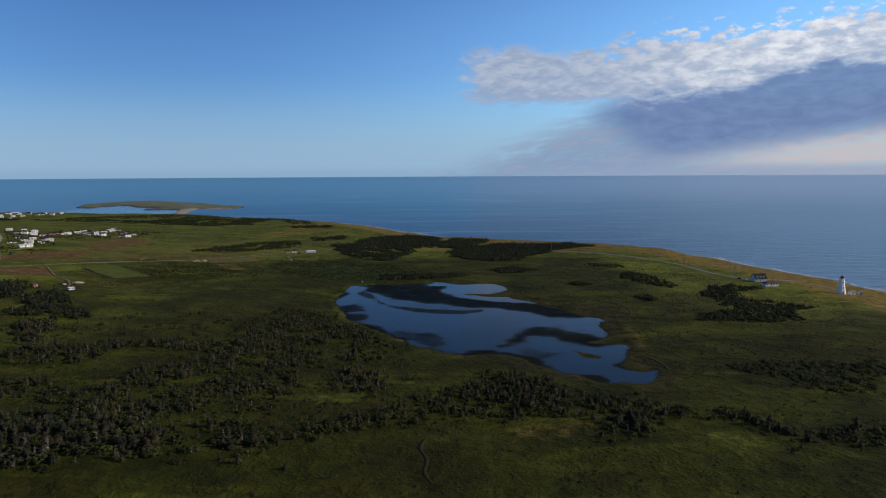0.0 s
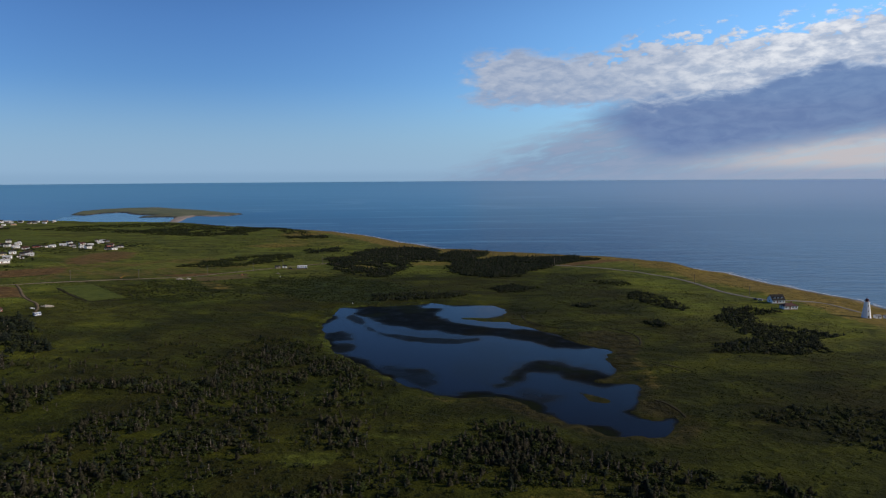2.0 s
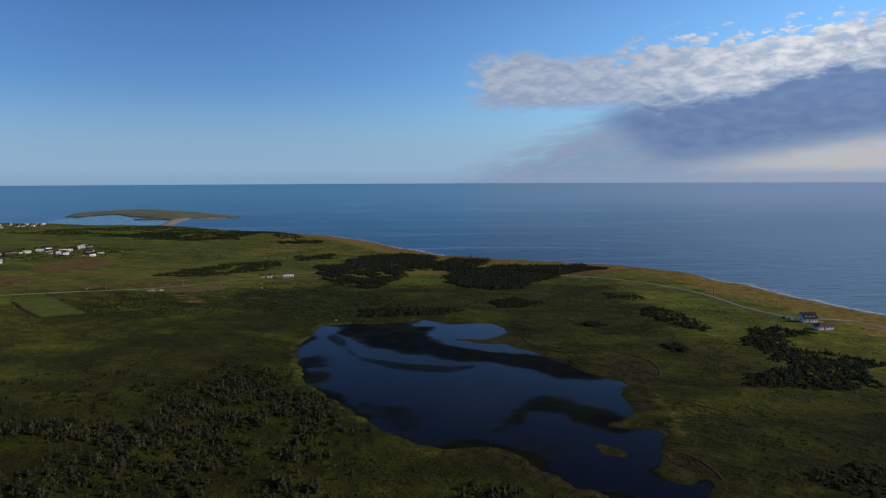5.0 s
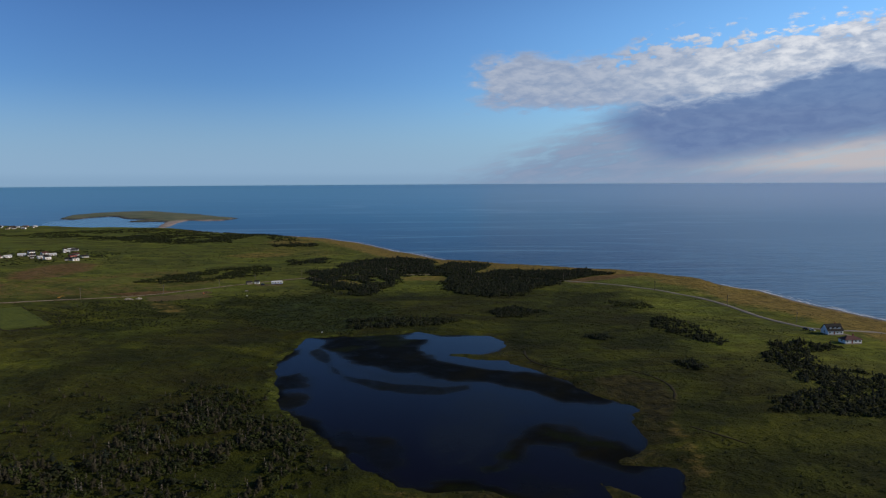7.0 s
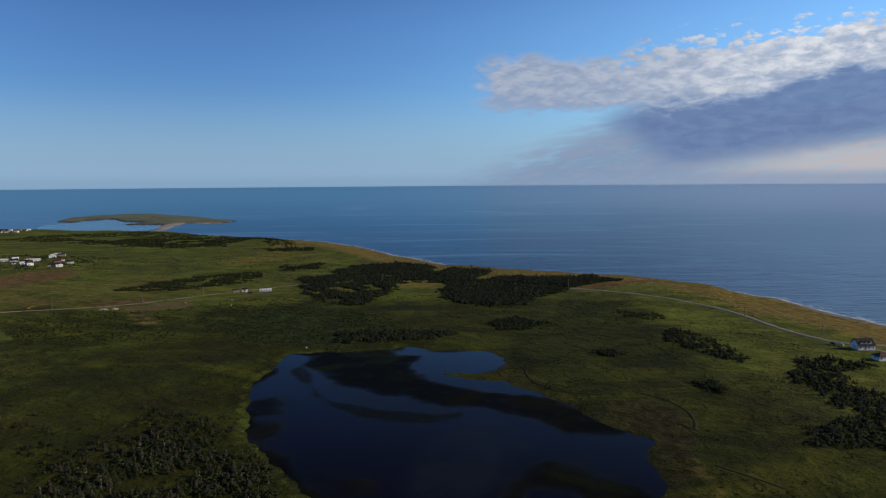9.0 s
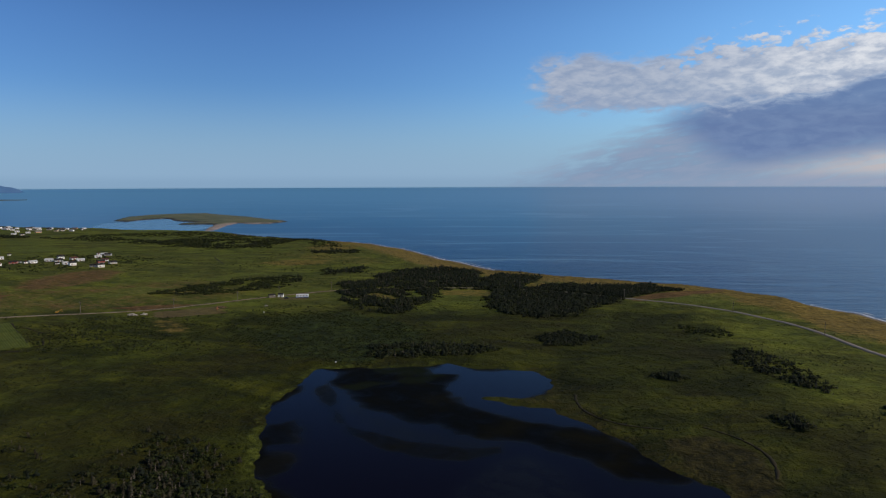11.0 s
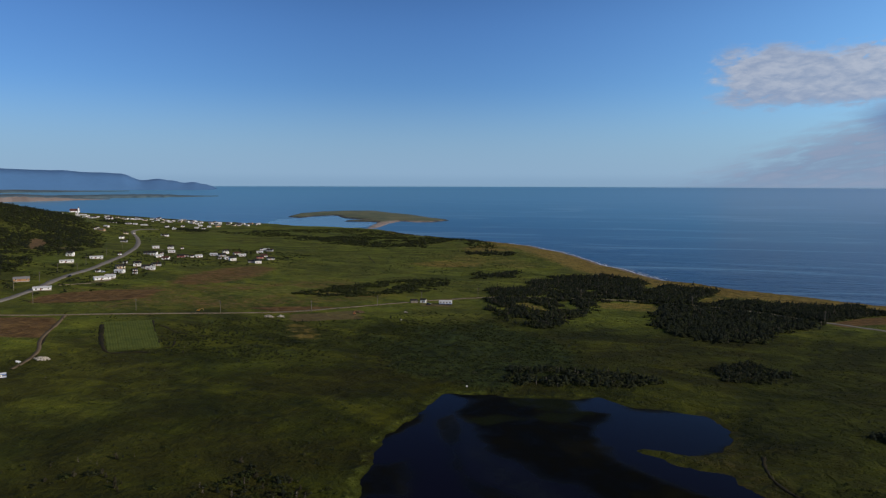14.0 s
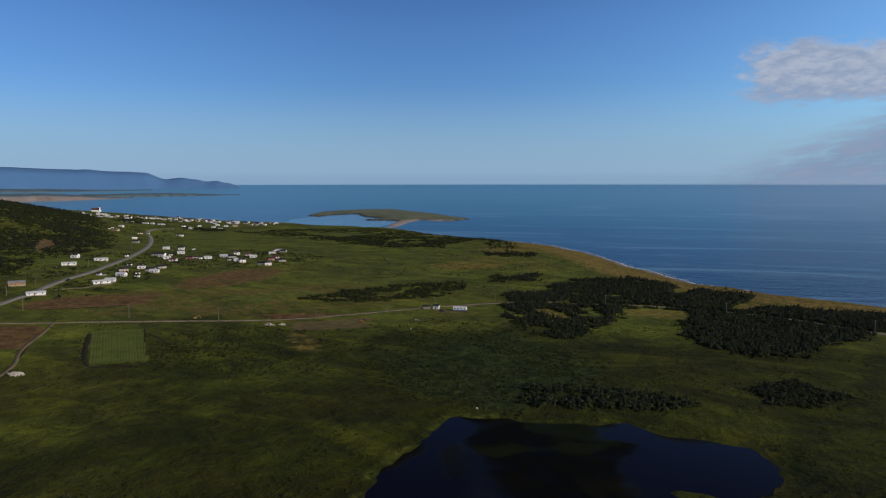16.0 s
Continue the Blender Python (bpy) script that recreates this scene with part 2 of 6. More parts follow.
def sea_material():
    m, n, b = material("sea_water")
    p = n.add("ShaderNodeNewGeometry").outputs["Position"]
    reach = n.add("ShaderNodeVectorMath", operation="LENGTH")
    n.put(reach.inputs[0], p)
    axis = n.add("ShaderNodeSeparateXYZ")
    n.put(axis.inputs[0], p)
    side = axis.outputs[0]
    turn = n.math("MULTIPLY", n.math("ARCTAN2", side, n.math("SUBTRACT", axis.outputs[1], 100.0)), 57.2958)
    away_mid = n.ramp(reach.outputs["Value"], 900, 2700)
    sea_haze = n.ramp(reach.outputs["Value"], 2000, 4600, 0.0, 0.95)
    band = n.noise(n.stretch(p, 0.0012, 0.0042, 0.0, 14), 1.0, 2, 0.5, 0.4)
    patch = n.noise(p, 0.0016, 4, 0.6, 1.0)
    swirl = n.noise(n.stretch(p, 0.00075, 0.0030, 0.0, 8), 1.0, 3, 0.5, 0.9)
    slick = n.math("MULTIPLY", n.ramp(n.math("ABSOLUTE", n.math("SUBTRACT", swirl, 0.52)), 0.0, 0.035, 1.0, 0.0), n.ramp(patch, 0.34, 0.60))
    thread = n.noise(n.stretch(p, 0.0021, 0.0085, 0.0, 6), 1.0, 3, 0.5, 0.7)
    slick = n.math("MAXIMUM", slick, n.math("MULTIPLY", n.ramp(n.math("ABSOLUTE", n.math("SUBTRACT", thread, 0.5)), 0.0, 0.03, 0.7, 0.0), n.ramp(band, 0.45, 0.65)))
    near = n.mix(n.ramp(band, 0.50, 0.78, 0.0, 0.45), n.mix(n.ramp(patch, 0.35, 0.65), (0.005, 0.042, 0.132), (0.008, 0.056, 0.156)), (0.026, 0.092, 0.205))
    w = n.noise(n.stretch(p, 0.05, 0.16, 0.0, -20), 1.0, 4, 0.6)
    w2 = n.noise(n.stretch(p, 0.30, 0.75, 0.0, -28), 1.0, 3, 0.6)
    w3 = n.noise(n.stretch(p, 0.016, 0.055, 0.0, -24), 1.0, 3, 0.6)
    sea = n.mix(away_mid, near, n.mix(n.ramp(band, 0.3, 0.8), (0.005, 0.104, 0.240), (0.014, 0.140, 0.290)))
    # pale cloud reflection on the right-hand water is painted into the base colour
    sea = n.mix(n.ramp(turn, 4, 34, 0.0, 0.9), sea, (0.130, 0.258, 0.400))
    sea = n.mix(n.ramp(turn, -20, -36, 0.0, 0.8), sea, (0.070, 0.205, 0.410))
    # smooth slicks: their brighter reflection is put in as a paler base colour
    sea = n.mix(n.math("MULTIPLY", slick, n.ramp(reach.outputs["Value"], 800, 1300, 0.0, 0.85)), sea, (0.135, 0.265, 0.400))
    # distance haze, paler to the right, is mixed into the base colour
    sea = n.mix(sea_haze, sea, n.mix(n.ramp(turn, -14, 38), (0.125, 0.335, 0.520), (0.355, 0.455, 0.622)))
    chop = n.math("MULTIPLY", n.ramp(w3, 0.3, 0.7, 0.87, 1.13), n.ramp(w, 0.3, 0.7, 0.85, 1.15))
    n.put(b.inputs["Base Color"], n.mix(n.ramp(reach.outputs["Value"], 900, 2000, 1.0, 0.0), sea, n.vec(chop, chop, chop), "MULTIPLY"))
    b.inputs["Roughness"].default_value = 0.28
    b.inputs["IOR"].default_value = 1.16
    bump(n, b, n.math("ADD", n.math("MULTIPLY", w3, 5.0), n.math("ADD", n.math("MULTIPLY", w, 2.2), n.math("MULTIPLY", w2, 0.6))), 0.55, 1.0)
    n.put(n.t.nodes["Bump"].inputs["Strength"], n.ramp(reach.outputs["Value"], 700, 2100, 0.65, 0.0))
    return m


def pond_material():
    m, n, b = material("pond_water")
    p = n.add("ShaderNodeNewGeometry").outputs["Position"]
    at = n.add("ShaderNodeAttribute", attribute_name="weed").outputs["Fac"]
    sedge = n.add("ShaderNodeAttribute", attribute_name="sedge").outputs["Fac"]
    f = n.noise(p, 0.085, 5, 0.65, 0.6)
    g = n.noise(p, 0.026, 4, 0.6, 0.8)
    fine = n.noise(p, 1.4, 3, 0.6)
    drift = n.math("ADD", n.math("MULTIPLY", n.math("SUBTRACT", f, 0.5), 0.9), n.math("MULTIPLY", n.math("SUBTRACT", g, 0.5), 0.5))
    w = n.ramp(n.math("ADD", at, n.math("MULTIPLY", drift, n.ramp(at, 0.1, 0.9, 0.0, 0.8))), 0.08, 0.95, 0.0, 1.0)
    weed = n.mix(n.ramp(n.math("ADD", g, n.math("MULTIPLY", fine, 0.25)), 0.55, 0.85), n.mix(n.ramp(f, 0.4, 0.7), (0.0030, 0.0030, 0.0022), (0.006, 0.0055, 0.003)), (0.011, 0.010, 0.004))
    weed = n.mix(n.ramp(n.math("ADD", sedge, n.math("MULTIPLY", n.math("SUBTRACT", f, 0.5), 2.2)), 0.3, 1.0), weed, n.mix(n.ramp(fine, 0.35, 0.65), (0.006, 0.008, 0.003), (0.014, 0.017, 0.005)))
    silt = n.math("MULTIPLY", n.add("ShaderNodeAttribute", attribute_name="silt").outputs["Fac"], n.ramp(n.math("ADD", f, n.math("MULTIPLY", n.math("SUBTRACT", g, 0.5), 0.6)), 0.28, 0.62, 0.25, 1.0))
    n.put(b.inputs["Base Color"], n.mix(w, n.mix(silt, (0.0055, 0.0045, 0.010), (0.0105, 0.0125, 0.0180)), weed))
    n.put(b.inputs["Roughness"], n.ramp(w, 0.0, 1.0, 0.05, 0.5, False))
    n.put(b.inputs["Specular IOR Level"], n.math("MULTIPLY", n.ramp(w, 0.0, 1.0, 0.5, 0.05, False), n.ramp(silt, 0.0, 1.0, 1.0, 0.74)))
    b.inputs["IOR"].default_value = 1.117
    bump(n, b, n.noise(n.stretch(p, 0.5, 1.1, 0.0, 25), 1.0, 3, 0.6), 0.10, 0.4)
    return m


def road_material(name, dark, light, scale):
    m, n, b = material(name)
    p = n.add("ShaderNodeNewGeometry").outputs["Position"]
    f = n.math("ADD", n.math("MULTIPLY", n.noise(p, 0.12, 4), 0.6), n.math("MULTIPLY", n.noise(p, scale, 3, 0.7), 0.4))
    n.put(b.inputs["Base Color"], n.mix(n.ramp(f, 0.35, 0.65), dark, light))
    b.inputs["Roughness"].default_value = 0.9
    b.inputs["Specular IOR Level"].default_value = 0.12
    bump(n, b, n.noise(p, scale, 3), 0.4, 0.05)
    return m


GROUND_GAP = 0.45      # how dark the peat shows between the tufts
M_HEATH = heath_material()
M_GROUND, M_SEA, M_POND = ground_material(), sea_material(), pond_material()
M_ISLE, _n, _b = material("hazy_island_turf")
_p = _n.add("ShaderNodeNewGeometry").outputs["Position"]
_f = _n.noise(_p, 0.012, 4, 0.6, 0.5)
_g = _n.noise(_p, 0.05, 4, 0.6)
# turf greens, paler and greyer because some distance haze is painted in
_c = _n.mix(_n.ramp(_f, 0.35, 0.65), (0.070, 0.098, 0.044), (0.150, 0.150, 0.066))
_s = _n.mix(_n.ramp(_g, 0.48, 0.66), (0.034, 0.034, 0.032), (0.17, 0.155, 0.135))
_c = _n.mix(_n.add("ShaderNodeAttribute", attribute_name="shore").outputs["Fac"], _c, _s)
_n.put(_b.inputs["Base Color"], _n.mix(_n.add("ShaderNodeAttribute", attribute_name="sand").outputs["Fac"], _c, _n.mix(_n.ramp(_g, 0.35, 0.6), (0.22, 0.17, 0.14), (0.38, 0.31, 0.27))))
_b.inputs["Roughness"].default_value = 0.95
M_LAGOON, _n, _b = material("calm_water")
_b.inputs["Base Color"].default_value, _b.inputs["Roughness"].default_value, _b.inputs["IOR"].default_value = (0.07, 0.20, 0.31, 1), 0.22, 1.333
bump(_n, _b, _n.noise(_n.add("ShaderNodeNewGeometry").outputs["Position"], 0.2, 3), 0.08, 0.5)
M_GRAVEL = road_material("gravel", (0.14, 0.115, 0.08), (0.25, 0.21, 0.15), 2.5)
M_ASPHALT = road_material("worn_asphalt", (0.17, 0.155, 0.135), (0.25, 0.23, 0.205), 2.5)
M_DIRT = road_material("dirt_track", (0.10, 0.075, 0.045), (0.18, 0.135, 0.085), 2.0)
M_DITCH = road_material("ditch_peat", (0.014, 0.012, 0.006), (0.034, 0.028, 0.012), 0.8)
M_SWARD = road_material("mown_grass", (0.062, 0.085, 0.015), (0.105, 0.125, 0.024), 0.9)
M_FOAM = plain("surf_foam", (0.80, 0.82, 0.84), 0.6, 0, 0.2, 0.2)
M_STONE = plain("pale_stone", (0.42, 0.38, 0.33), 0.9, 0, 0.35, 1.2)
M_CLIFF = plain("sandstone_cliff", (0.175, 0.150, 0.145), 0.95, 0, 0.35, 0.03)
# forest green with the blue of distance haze mixed in
M_FARLAND = plain("hazy_far_forest", (0.075, 0.120, 0.150), 0.95, 0, 0.35, 0.01)
# the blue is distance haze painted onto the mountains
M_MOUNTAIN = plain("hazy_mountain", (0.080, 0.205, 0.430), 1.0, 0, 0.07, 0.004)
M_WHITE = plain("white_siding", (0.84, 0.86, 0.89), 0.6, 0, 0.08, 0.8)
M_CREAM = plain("cream_siding", (0.66, 0.58, 0.42), 0.6, 0, 0.15, 0.8)
M_GREYW = plain("grey_siding", (0.36, 0.38, 0.41), 0.65, 0, 0.15, 0.8)
M_RED = plain("red_siding", (0.36, 0.055, 0.045), 0.65, 0, 0.2, 0.8)
M_OCHRE = plain("ochre_boards", (0.48, 0.26, 0.11), 0.7, 0, 0.25, 0.8)
M_BLUE = plain("blue_panel", (0.10, 0.20, 0.50), 0.5, 0, 0.15, 0.8)
M_ROOFD = plain("dark_shingles", (0.018, 0.018, 0.020), 0.95, 0, 0.3, 1.5)
M_ROOFG = plain("grey_shingles", (0.20, 0.20, 0.21), 0.85, 0, 0.25, 1.5)
M_ROOFP = plain("pale_metal_roof", (0.56, 0.57, 0.59), 0.6, 0, 0.12, 1.5)
M_ROOFR = plain("maroon_shingles", (0.085, 0.032, 0.030), 0.85, 0, 0.25, 1.5)
M_TRIM = plain("white_trim", (0.80, 0.80, 0.78), 0.55, 0, 0.06, 2)
M_BRICK = plain("brick_red", (0.26, 0.10, 0.07), 0.9, 0, 0.3, 3)
M_WOODGREY = plain("weathered_wood", (0.20, 0.175, 0.145), 0.9, 0, 0.3, 2)
M_YELLOW = plain("digger_yellow", (0.42, 0.24, 0.03), 0.45, 0, 0.15, 1)
M_ORANGE = plain("digger_orange", (0.32, 0.12, 0.04), 0.45, 0, 0.15, 1)
M_STEEL = plain("dark_steel", (0.05, 0.05, 0.052), 0.5, 0.4, 0.25, 2)
M_LANTERN = plain("lantern_red", (0.20, 0.028, 0.026), 0.45, 0, 0.15, 2)
M_RUBBER = plain("rubber", (0.02, 0.02, 0.02), 0.8)
M_CARDARK = plain("car_paint_dark", (0.03, 0.035, 0.05), 0.25, 0.2, 0.1)
M_CARLIGHT = plain("car_paint_silver", (0.55, 0.56, 0.58), 0.25, 0.2, 0.1)
M_GLASS, _n, _b = material("window_glass")
_b.inputs["Base Color"].default_value, _b.inputs["Roughness"].default_value, _b.inputs["IOR"].default_value = (0.02, 0.026, 0.034, 1), 0.06, 1.5

# ---- plan of the land ----
COAST = [(-2650, 2420), (-2213, 2294), (-1873, 2176), (-1506, 2034), (-1211, 1921), (-1000, 1905), (-890, 1857), (-695, 1828), (-473, 1720),
         (-350, 1660), (-255, 1590), (-174, 1485), (-104, 1353), (-58, 1271), (-21, 1208), (11, 1172), (38, 1146), (64, 1116), (92, 1096), (140, 1074), (190, 1051), (222, 1034), (263, 990), (297, 953), (322, 912), (336, 865), (345, 805), (357, 772), (368, 742),
         (378, 708), (384, 663), (391, 585), (398, 500), (412, 400), (435, 250), (470, 0), (520, -400), (600, -1500)]
LAND = COAST + [(-4200, -1500), (-4200, 2300)]
POND = [(-88, 569), (-87, 645), (-17, 656), (-8, 664), (12, 653), (26, 655), (45, 652), (54, 632), (56, 616), (52, 603), (37, 597), (20, 599), (18, 595), (28, 585), (53, 579), (82, 537), (102, 495), (111, 491), (111, 483), (106, 477), (101, 434), (86, 419), (108, 414), (108, 405), (94, 370), (95, 361), (100, 357), (109, 363), (112, 361), (112, 353), (100, 339), (93, 337), (88, 340), (82, 337), (75, 339), (67, 351), (60, 352), (42, 384), (32, 393), (5, 394), (-5, 401), (-22, 420), (-67, 493), (-84, 543)]
ISLETS = [[(75, 400), (80, 396), (87, 389), (87, 383), (83, 383), (77, 386)]]
POND_Z = 7.0


def sdf(x, y, poly):
    """Signed distance to a closed outline, positive inside."""
    best = np.full(np.shape(x), 1e18)
    inside = np.zeros(np.shape(x), bool)
    for (ax, ay), (bx, by) in zip(poly, poly[1:] + poly[:1]):
        ex, ey = bx - ax, by - ay
        wx, wy = x - ax, y - ay
        k = np.clip((wx * ex + wy * ey) / (ex * ex + ey * ey + 1e-9), 0, 1)
        best = np.minimum(best, (wx - k * ex) ** 2 + (wy - k * ey) ** 2)
        if ay != by:
            inside ^= ((ay > y) != (by > y)) & (x < ex * (y - ay) / ey + ax)
    d = np.sqrt(best)
    return np.where(inside, d, -d)


def away(x, y, line):
    """Distance to an open line."""
    best = np.full(np.shape(x), 1e18)
    for (ax, ay), (bx, by) in zip(line, line[1:]):
        ex, ey = bx - ax, by - ay
        wx, wy = x - ax, y - ay
        k = np.clip((wx * ex + wy * ey) / (ex * ex + ey * ey + 1e-9), 0, 1)
        best = np.minimum(best, (wx - k * ex) ** 2 + (wy - k * ey) ** 2)
    return np.sqrt(best)


def smooth(a, b, x):
    t = np.clip((x - a) / (b - a), 0, 1)
    return t * t * (3 - 2 * t)


_rng = np.random.default_rng(11)
_LAT = _rng.random((64, 64))


def wave(x, y, size):
    """Smooth value noise from 0 to 1."""
    u, v = np.asarray(x) / size, np.asarray(y) / size
    i, j = np.floor(u).astype(int), np.floor(v).astype(int)
    a, b = u - i, v - j
    a, b = a * a * (3 - 2 * a), b * b * (3 - 2 * b)
    g = lambda p, q: _LAT[p % 64, q % 64]
    return (g(i, j) * (1 - a) + g(i + 1, j) * a) * (1 - b) + (g(i, j + 1) * (1 - a) + g(i + 1, j + 1) * a) * b


def inland(x, y):
    return sdf(x, y, LAND) + 13 + (wave(x, y, 37) - 0.5) * 10 + (wave(x, y, 11) - 0.5) * 4


def in_pond(x, y):
    d = sdf(x, y, POND) + (wave(x, y, 13) - 0.5) * 4.5 + (wave(x, y, 5.5) - 0.5) * 3.2
    for isle in ISLETS:
        d = np.minimum(d, -sdf(x, y, isle) - 0.2)
    return d


def height(x, y):
    """The land's height, sea at 0."""
    x, y = np.asarray(x, float), np.asarray(y, float)
    s = np.maximum(0, -x - 80)
    up = np.where(s < 560, 0.047 * s, 26.3 + (s - 560) * 0.02)
    z = 8.0 + up * (1 - 0.9 * smooth(750, 1350, y + 0.35 * (x + 500)))
    hill = (x + 505) * -0.89 + (y - 760) * -0.45
    z = z + (42 + 9 * smooth(1100, 1400, y)) * smooth(70, 430, hill) * (1 - smooth(1360, 1760, y)) * (0.85 + 0.3 * wave(x, y, 160))
    z = z + (wave(x, y, 90) - 0.5) * 1.6 * smooth(20, 120, -in_pond_far(x, y)) + (wave(x, y, 17) - 0.5) * 0.5
    p = in_pond(x, y)
    z = np.where(p > -14, np.minimum(z, POND_Z - 0.07 * p + 0.05), z)
    z = np.where(p > 0, POND_Z - 0.15 * np.minimum(p, 10), z)
    d = inland(x, y)
    # low shelving shore to the north and east, a bluff between them
    reach = 20 + 75 * np.clip(smooth(1110, 1200, y) * smooth(-700, -420, x) + smooth(960, 850, y) * (x > 150), 0, 1)
    bluff = 0.5 + 1.3 * smooth(0, 7, d) + (z - 1.8) * smooth(6, reach, d)
    return np.where(d < reach + 4, np.where(d < 0, np.maximum(-6, 0.5 + 0.25 * d), bluff), z)


def in_pond_far(x, y):
    return np.minimum(np.hypot((x - 10) / 1.0, (y - 500) / 1.6) * -1 + 120, 0)


def H(x, y):
    return float(height(np.array([x]), np.array([y]))[0])


def mesh_of(name, verts, faces, mats, index=None, soft=False):
    """A mesh from arrays; faces all of one corner count."""
    verts, faces = np.asarray(verts, np.float32), np.asarray(faces, np.int32)
    me = bpy.data.meshes.new(name)
    me.vertices.add(len(verts))
    me.vertices.foreach_set("co", verts.ravel())
    k = faces.shape[1]
    me.loops.add(faces.size)
    me.loops.foreach_set("vertex_index", faces.ravel())
    me.polygons.add(len(faces))
    me.polygons.foreach_set("loop_start", np.arange(0, faces.size, k, dtype=np.int32))
    for m in mats:
        me.materials.append(m)
    if index is not None:
        me.polygons.foreach_set("material_index", np.asarray(index, np.int32))
    if soft:
        me.polygons.foreach_set("use_smooth", np.ones(len(faces), bool))
    me.update(calc_edges=True)
    me.validate()
    return me


def mask(me, name, values):
    a = me.attributes.new(name, "FLOAT", "POINT")
    a.data.foreach_set("value", np.asarray(values, np.float32))


def grid(xs, ys):
    X, Y = np.meshgrid(xs, ys)
    nx, ny = len(xs), len(ys)
    i = np.arange(nx * ny).reshape(ny, nx)
    f = np.stack([i[:-1, :-1], i[:-1, 1:], i[1:, 1:], i[1:, :-1]], -1).reshape(-1, 4)
    return X.ravel(), Y.ravel(), f


def steps(*stretches):
    """Coordinates along an axis: (start, end, spacing at start, spacing at end)..."""
    out = []
    for a, b, sa, sb in stretches:
        n = max(2, int(round(2 * (b - a) / (sa + sb))))
        t = np.linspace(0, 1, n, endpoint=False)
        k = sa / (sa + sb) * 2
        out += list(a + (b - a) * (k * t + (1 - k) * t * t))
    return np.array(out + [stretches[-1][1]])


def strip_area(x, y, polys, soft=8.0):
    m = np.zeros(np.shape(x))
    for p in polys:
        m = np.maximum(m, smooth(-soft, soft, sdf(x, y, p)))
    return m


ROAD_COAST = [(-569, 574), (-437, 659), (-392, 685), (-341, 720), (-277, 774), (-249, 811), (-219, 857), (-192, 896), (-170, 923), (-135, 953), (-45, 979), (-2, 981),
              (83, 960), (142, 922), (193, 890), (228, 856), (252, 814), (263, 776), (265, 736), (271, 708), (277, 689), (285, 669), (300, 662), (318, 664), (334, 667), (343, 664), (347, 648), (347, 630), (352, 614)]
ROAD_MAIN = [(-400, 520), (-442, 615), (-474, 702), (-493, 748), (-522, 802), (-547, 863), (-582, 921), (-653, 1030), (-768, 1174), (-917, 1335), (-999, 1407), (-1070, 1512), (-1070, 1569)]
TRACK = [(-391, 685), (-374, 663), (-359, 640), (-344, 621), (-328, 608), (-315, 588), (-308, 571)]
PEAT = [[(-452, 706), (-466, 727), (-462, 754), (-442, 787), (-412, 811), (-392, 768), (-403, 748), (-424, 725)], [(-440, 844), (-458, 894), (-471, 973), (-464, 1036), (-426, 1026), (-396, 948), (-393, 872), (-410, 831)],
        [(-430, 653), (-393, 677), (-378, 668), (-351, 628), (-382, 618)], [(-305, 782), (-265, 819), (-245, 825), (-266, 779)], [(143, 920), (178, 958), (213, 976), (255, 984), (219, 948), (178, 927), (150, 907)]]
CLEARING = [(27, 280), (44, 286), (60, 285), (62, 268), (50, 259), (36, 257), (24, 266)]
REEDS = [[(112, 470), (124, 466), (122, 410), (112, 398), (108, 420)], [(-8, 398), (14, 388), (40, 372), (34, 366), (6, 380), (-12, 392)], [(100, 352), (118, 350), (120, 338), (104, 336)]]
GLADES = [[(-46, 958), (-20, 967), (9, 969), (14, 950), (12, 922), (-10, 925), (-38, 930)], [(42, 981), (46, 1003), (60, 1043), (70, 1073), (82, 1060), (76, 1026), (60, 985)], [(-114, 924), (-101, 932), (-76, 904), (-74, 890), (-90, 893), (-108, 910)]]
DRY_PATCH = [(-246, 742), (-228, 758), (-198, 715), (-216, 704)]
LUSH = [[(-353, 682), (-331, 704), (-272, 645), (-292, 623)], [(-364, 815), (-331, 903), (-302, 907), (-328, 831)], [(-479, 805), (-469, 856), (-446, 847), (-462, 798)],
        [(-978, 1511), (-827, 1506), (-810, 1424), (-922, 1413)],
        [(190, 927), (215, 957), (242, 961), (250, 925), (233, 905), (203, 906)], [(-483, 826), (-452, 864), (-440, 847), (-454, 817), (-468, 812)],
        [(-308, 979), (-295, 1035), (-271, 1073), (-262, 1058), (-284, 1010), (-295, 967)], [(-665, 894), (-665, 954), (-594, 897), (-604, 872), (-622, 862)]]
STRIPS = [[(-363, 817), (-356, 855), (-343, 908), (-330, 911), (-340, 858), (-351, 816)], [(-462, 828), (-473, 851), (-453, 865), (-441, 852)], [(-787, 1239), (-834, 1393), (-761, 1394), (-669, 1315), (-700, 1240)]]
ALDER = [(-194, 750), (-172, 788), (-113, 837), (-92, 808), (-57, 789), (-32, 748), (-18, 707), (-56, 682), (-54, 660), (-68, 656), (-91, 662), (-120, 667), (-164, 712)]
GREEN = [[(-61, 320), (-48, 322), (-30, 325), (-37, 310), (-52, 300), (-64, 303)], [(-31, 338), (-17, 341), (-2, 331), (-16, 325)], [(103, 271), (119, 265), (128, 254), (126, 248), (107, 254), (98, 262)]]
SOIL = [[(-262, 776), (-223, 820), (-204, 791), (-245, 753)], [(-194, 882), (-169, 894), (-158, 880), (-184, 872)], [(-750, 1004), (-754, 1054), (-728, 1018), (-729, 978)], [(-747, 961), (-805, 1012), (-838, 1049), (-820, 1049), (-786, 1026), (-764, 996), (-727, 952)]]


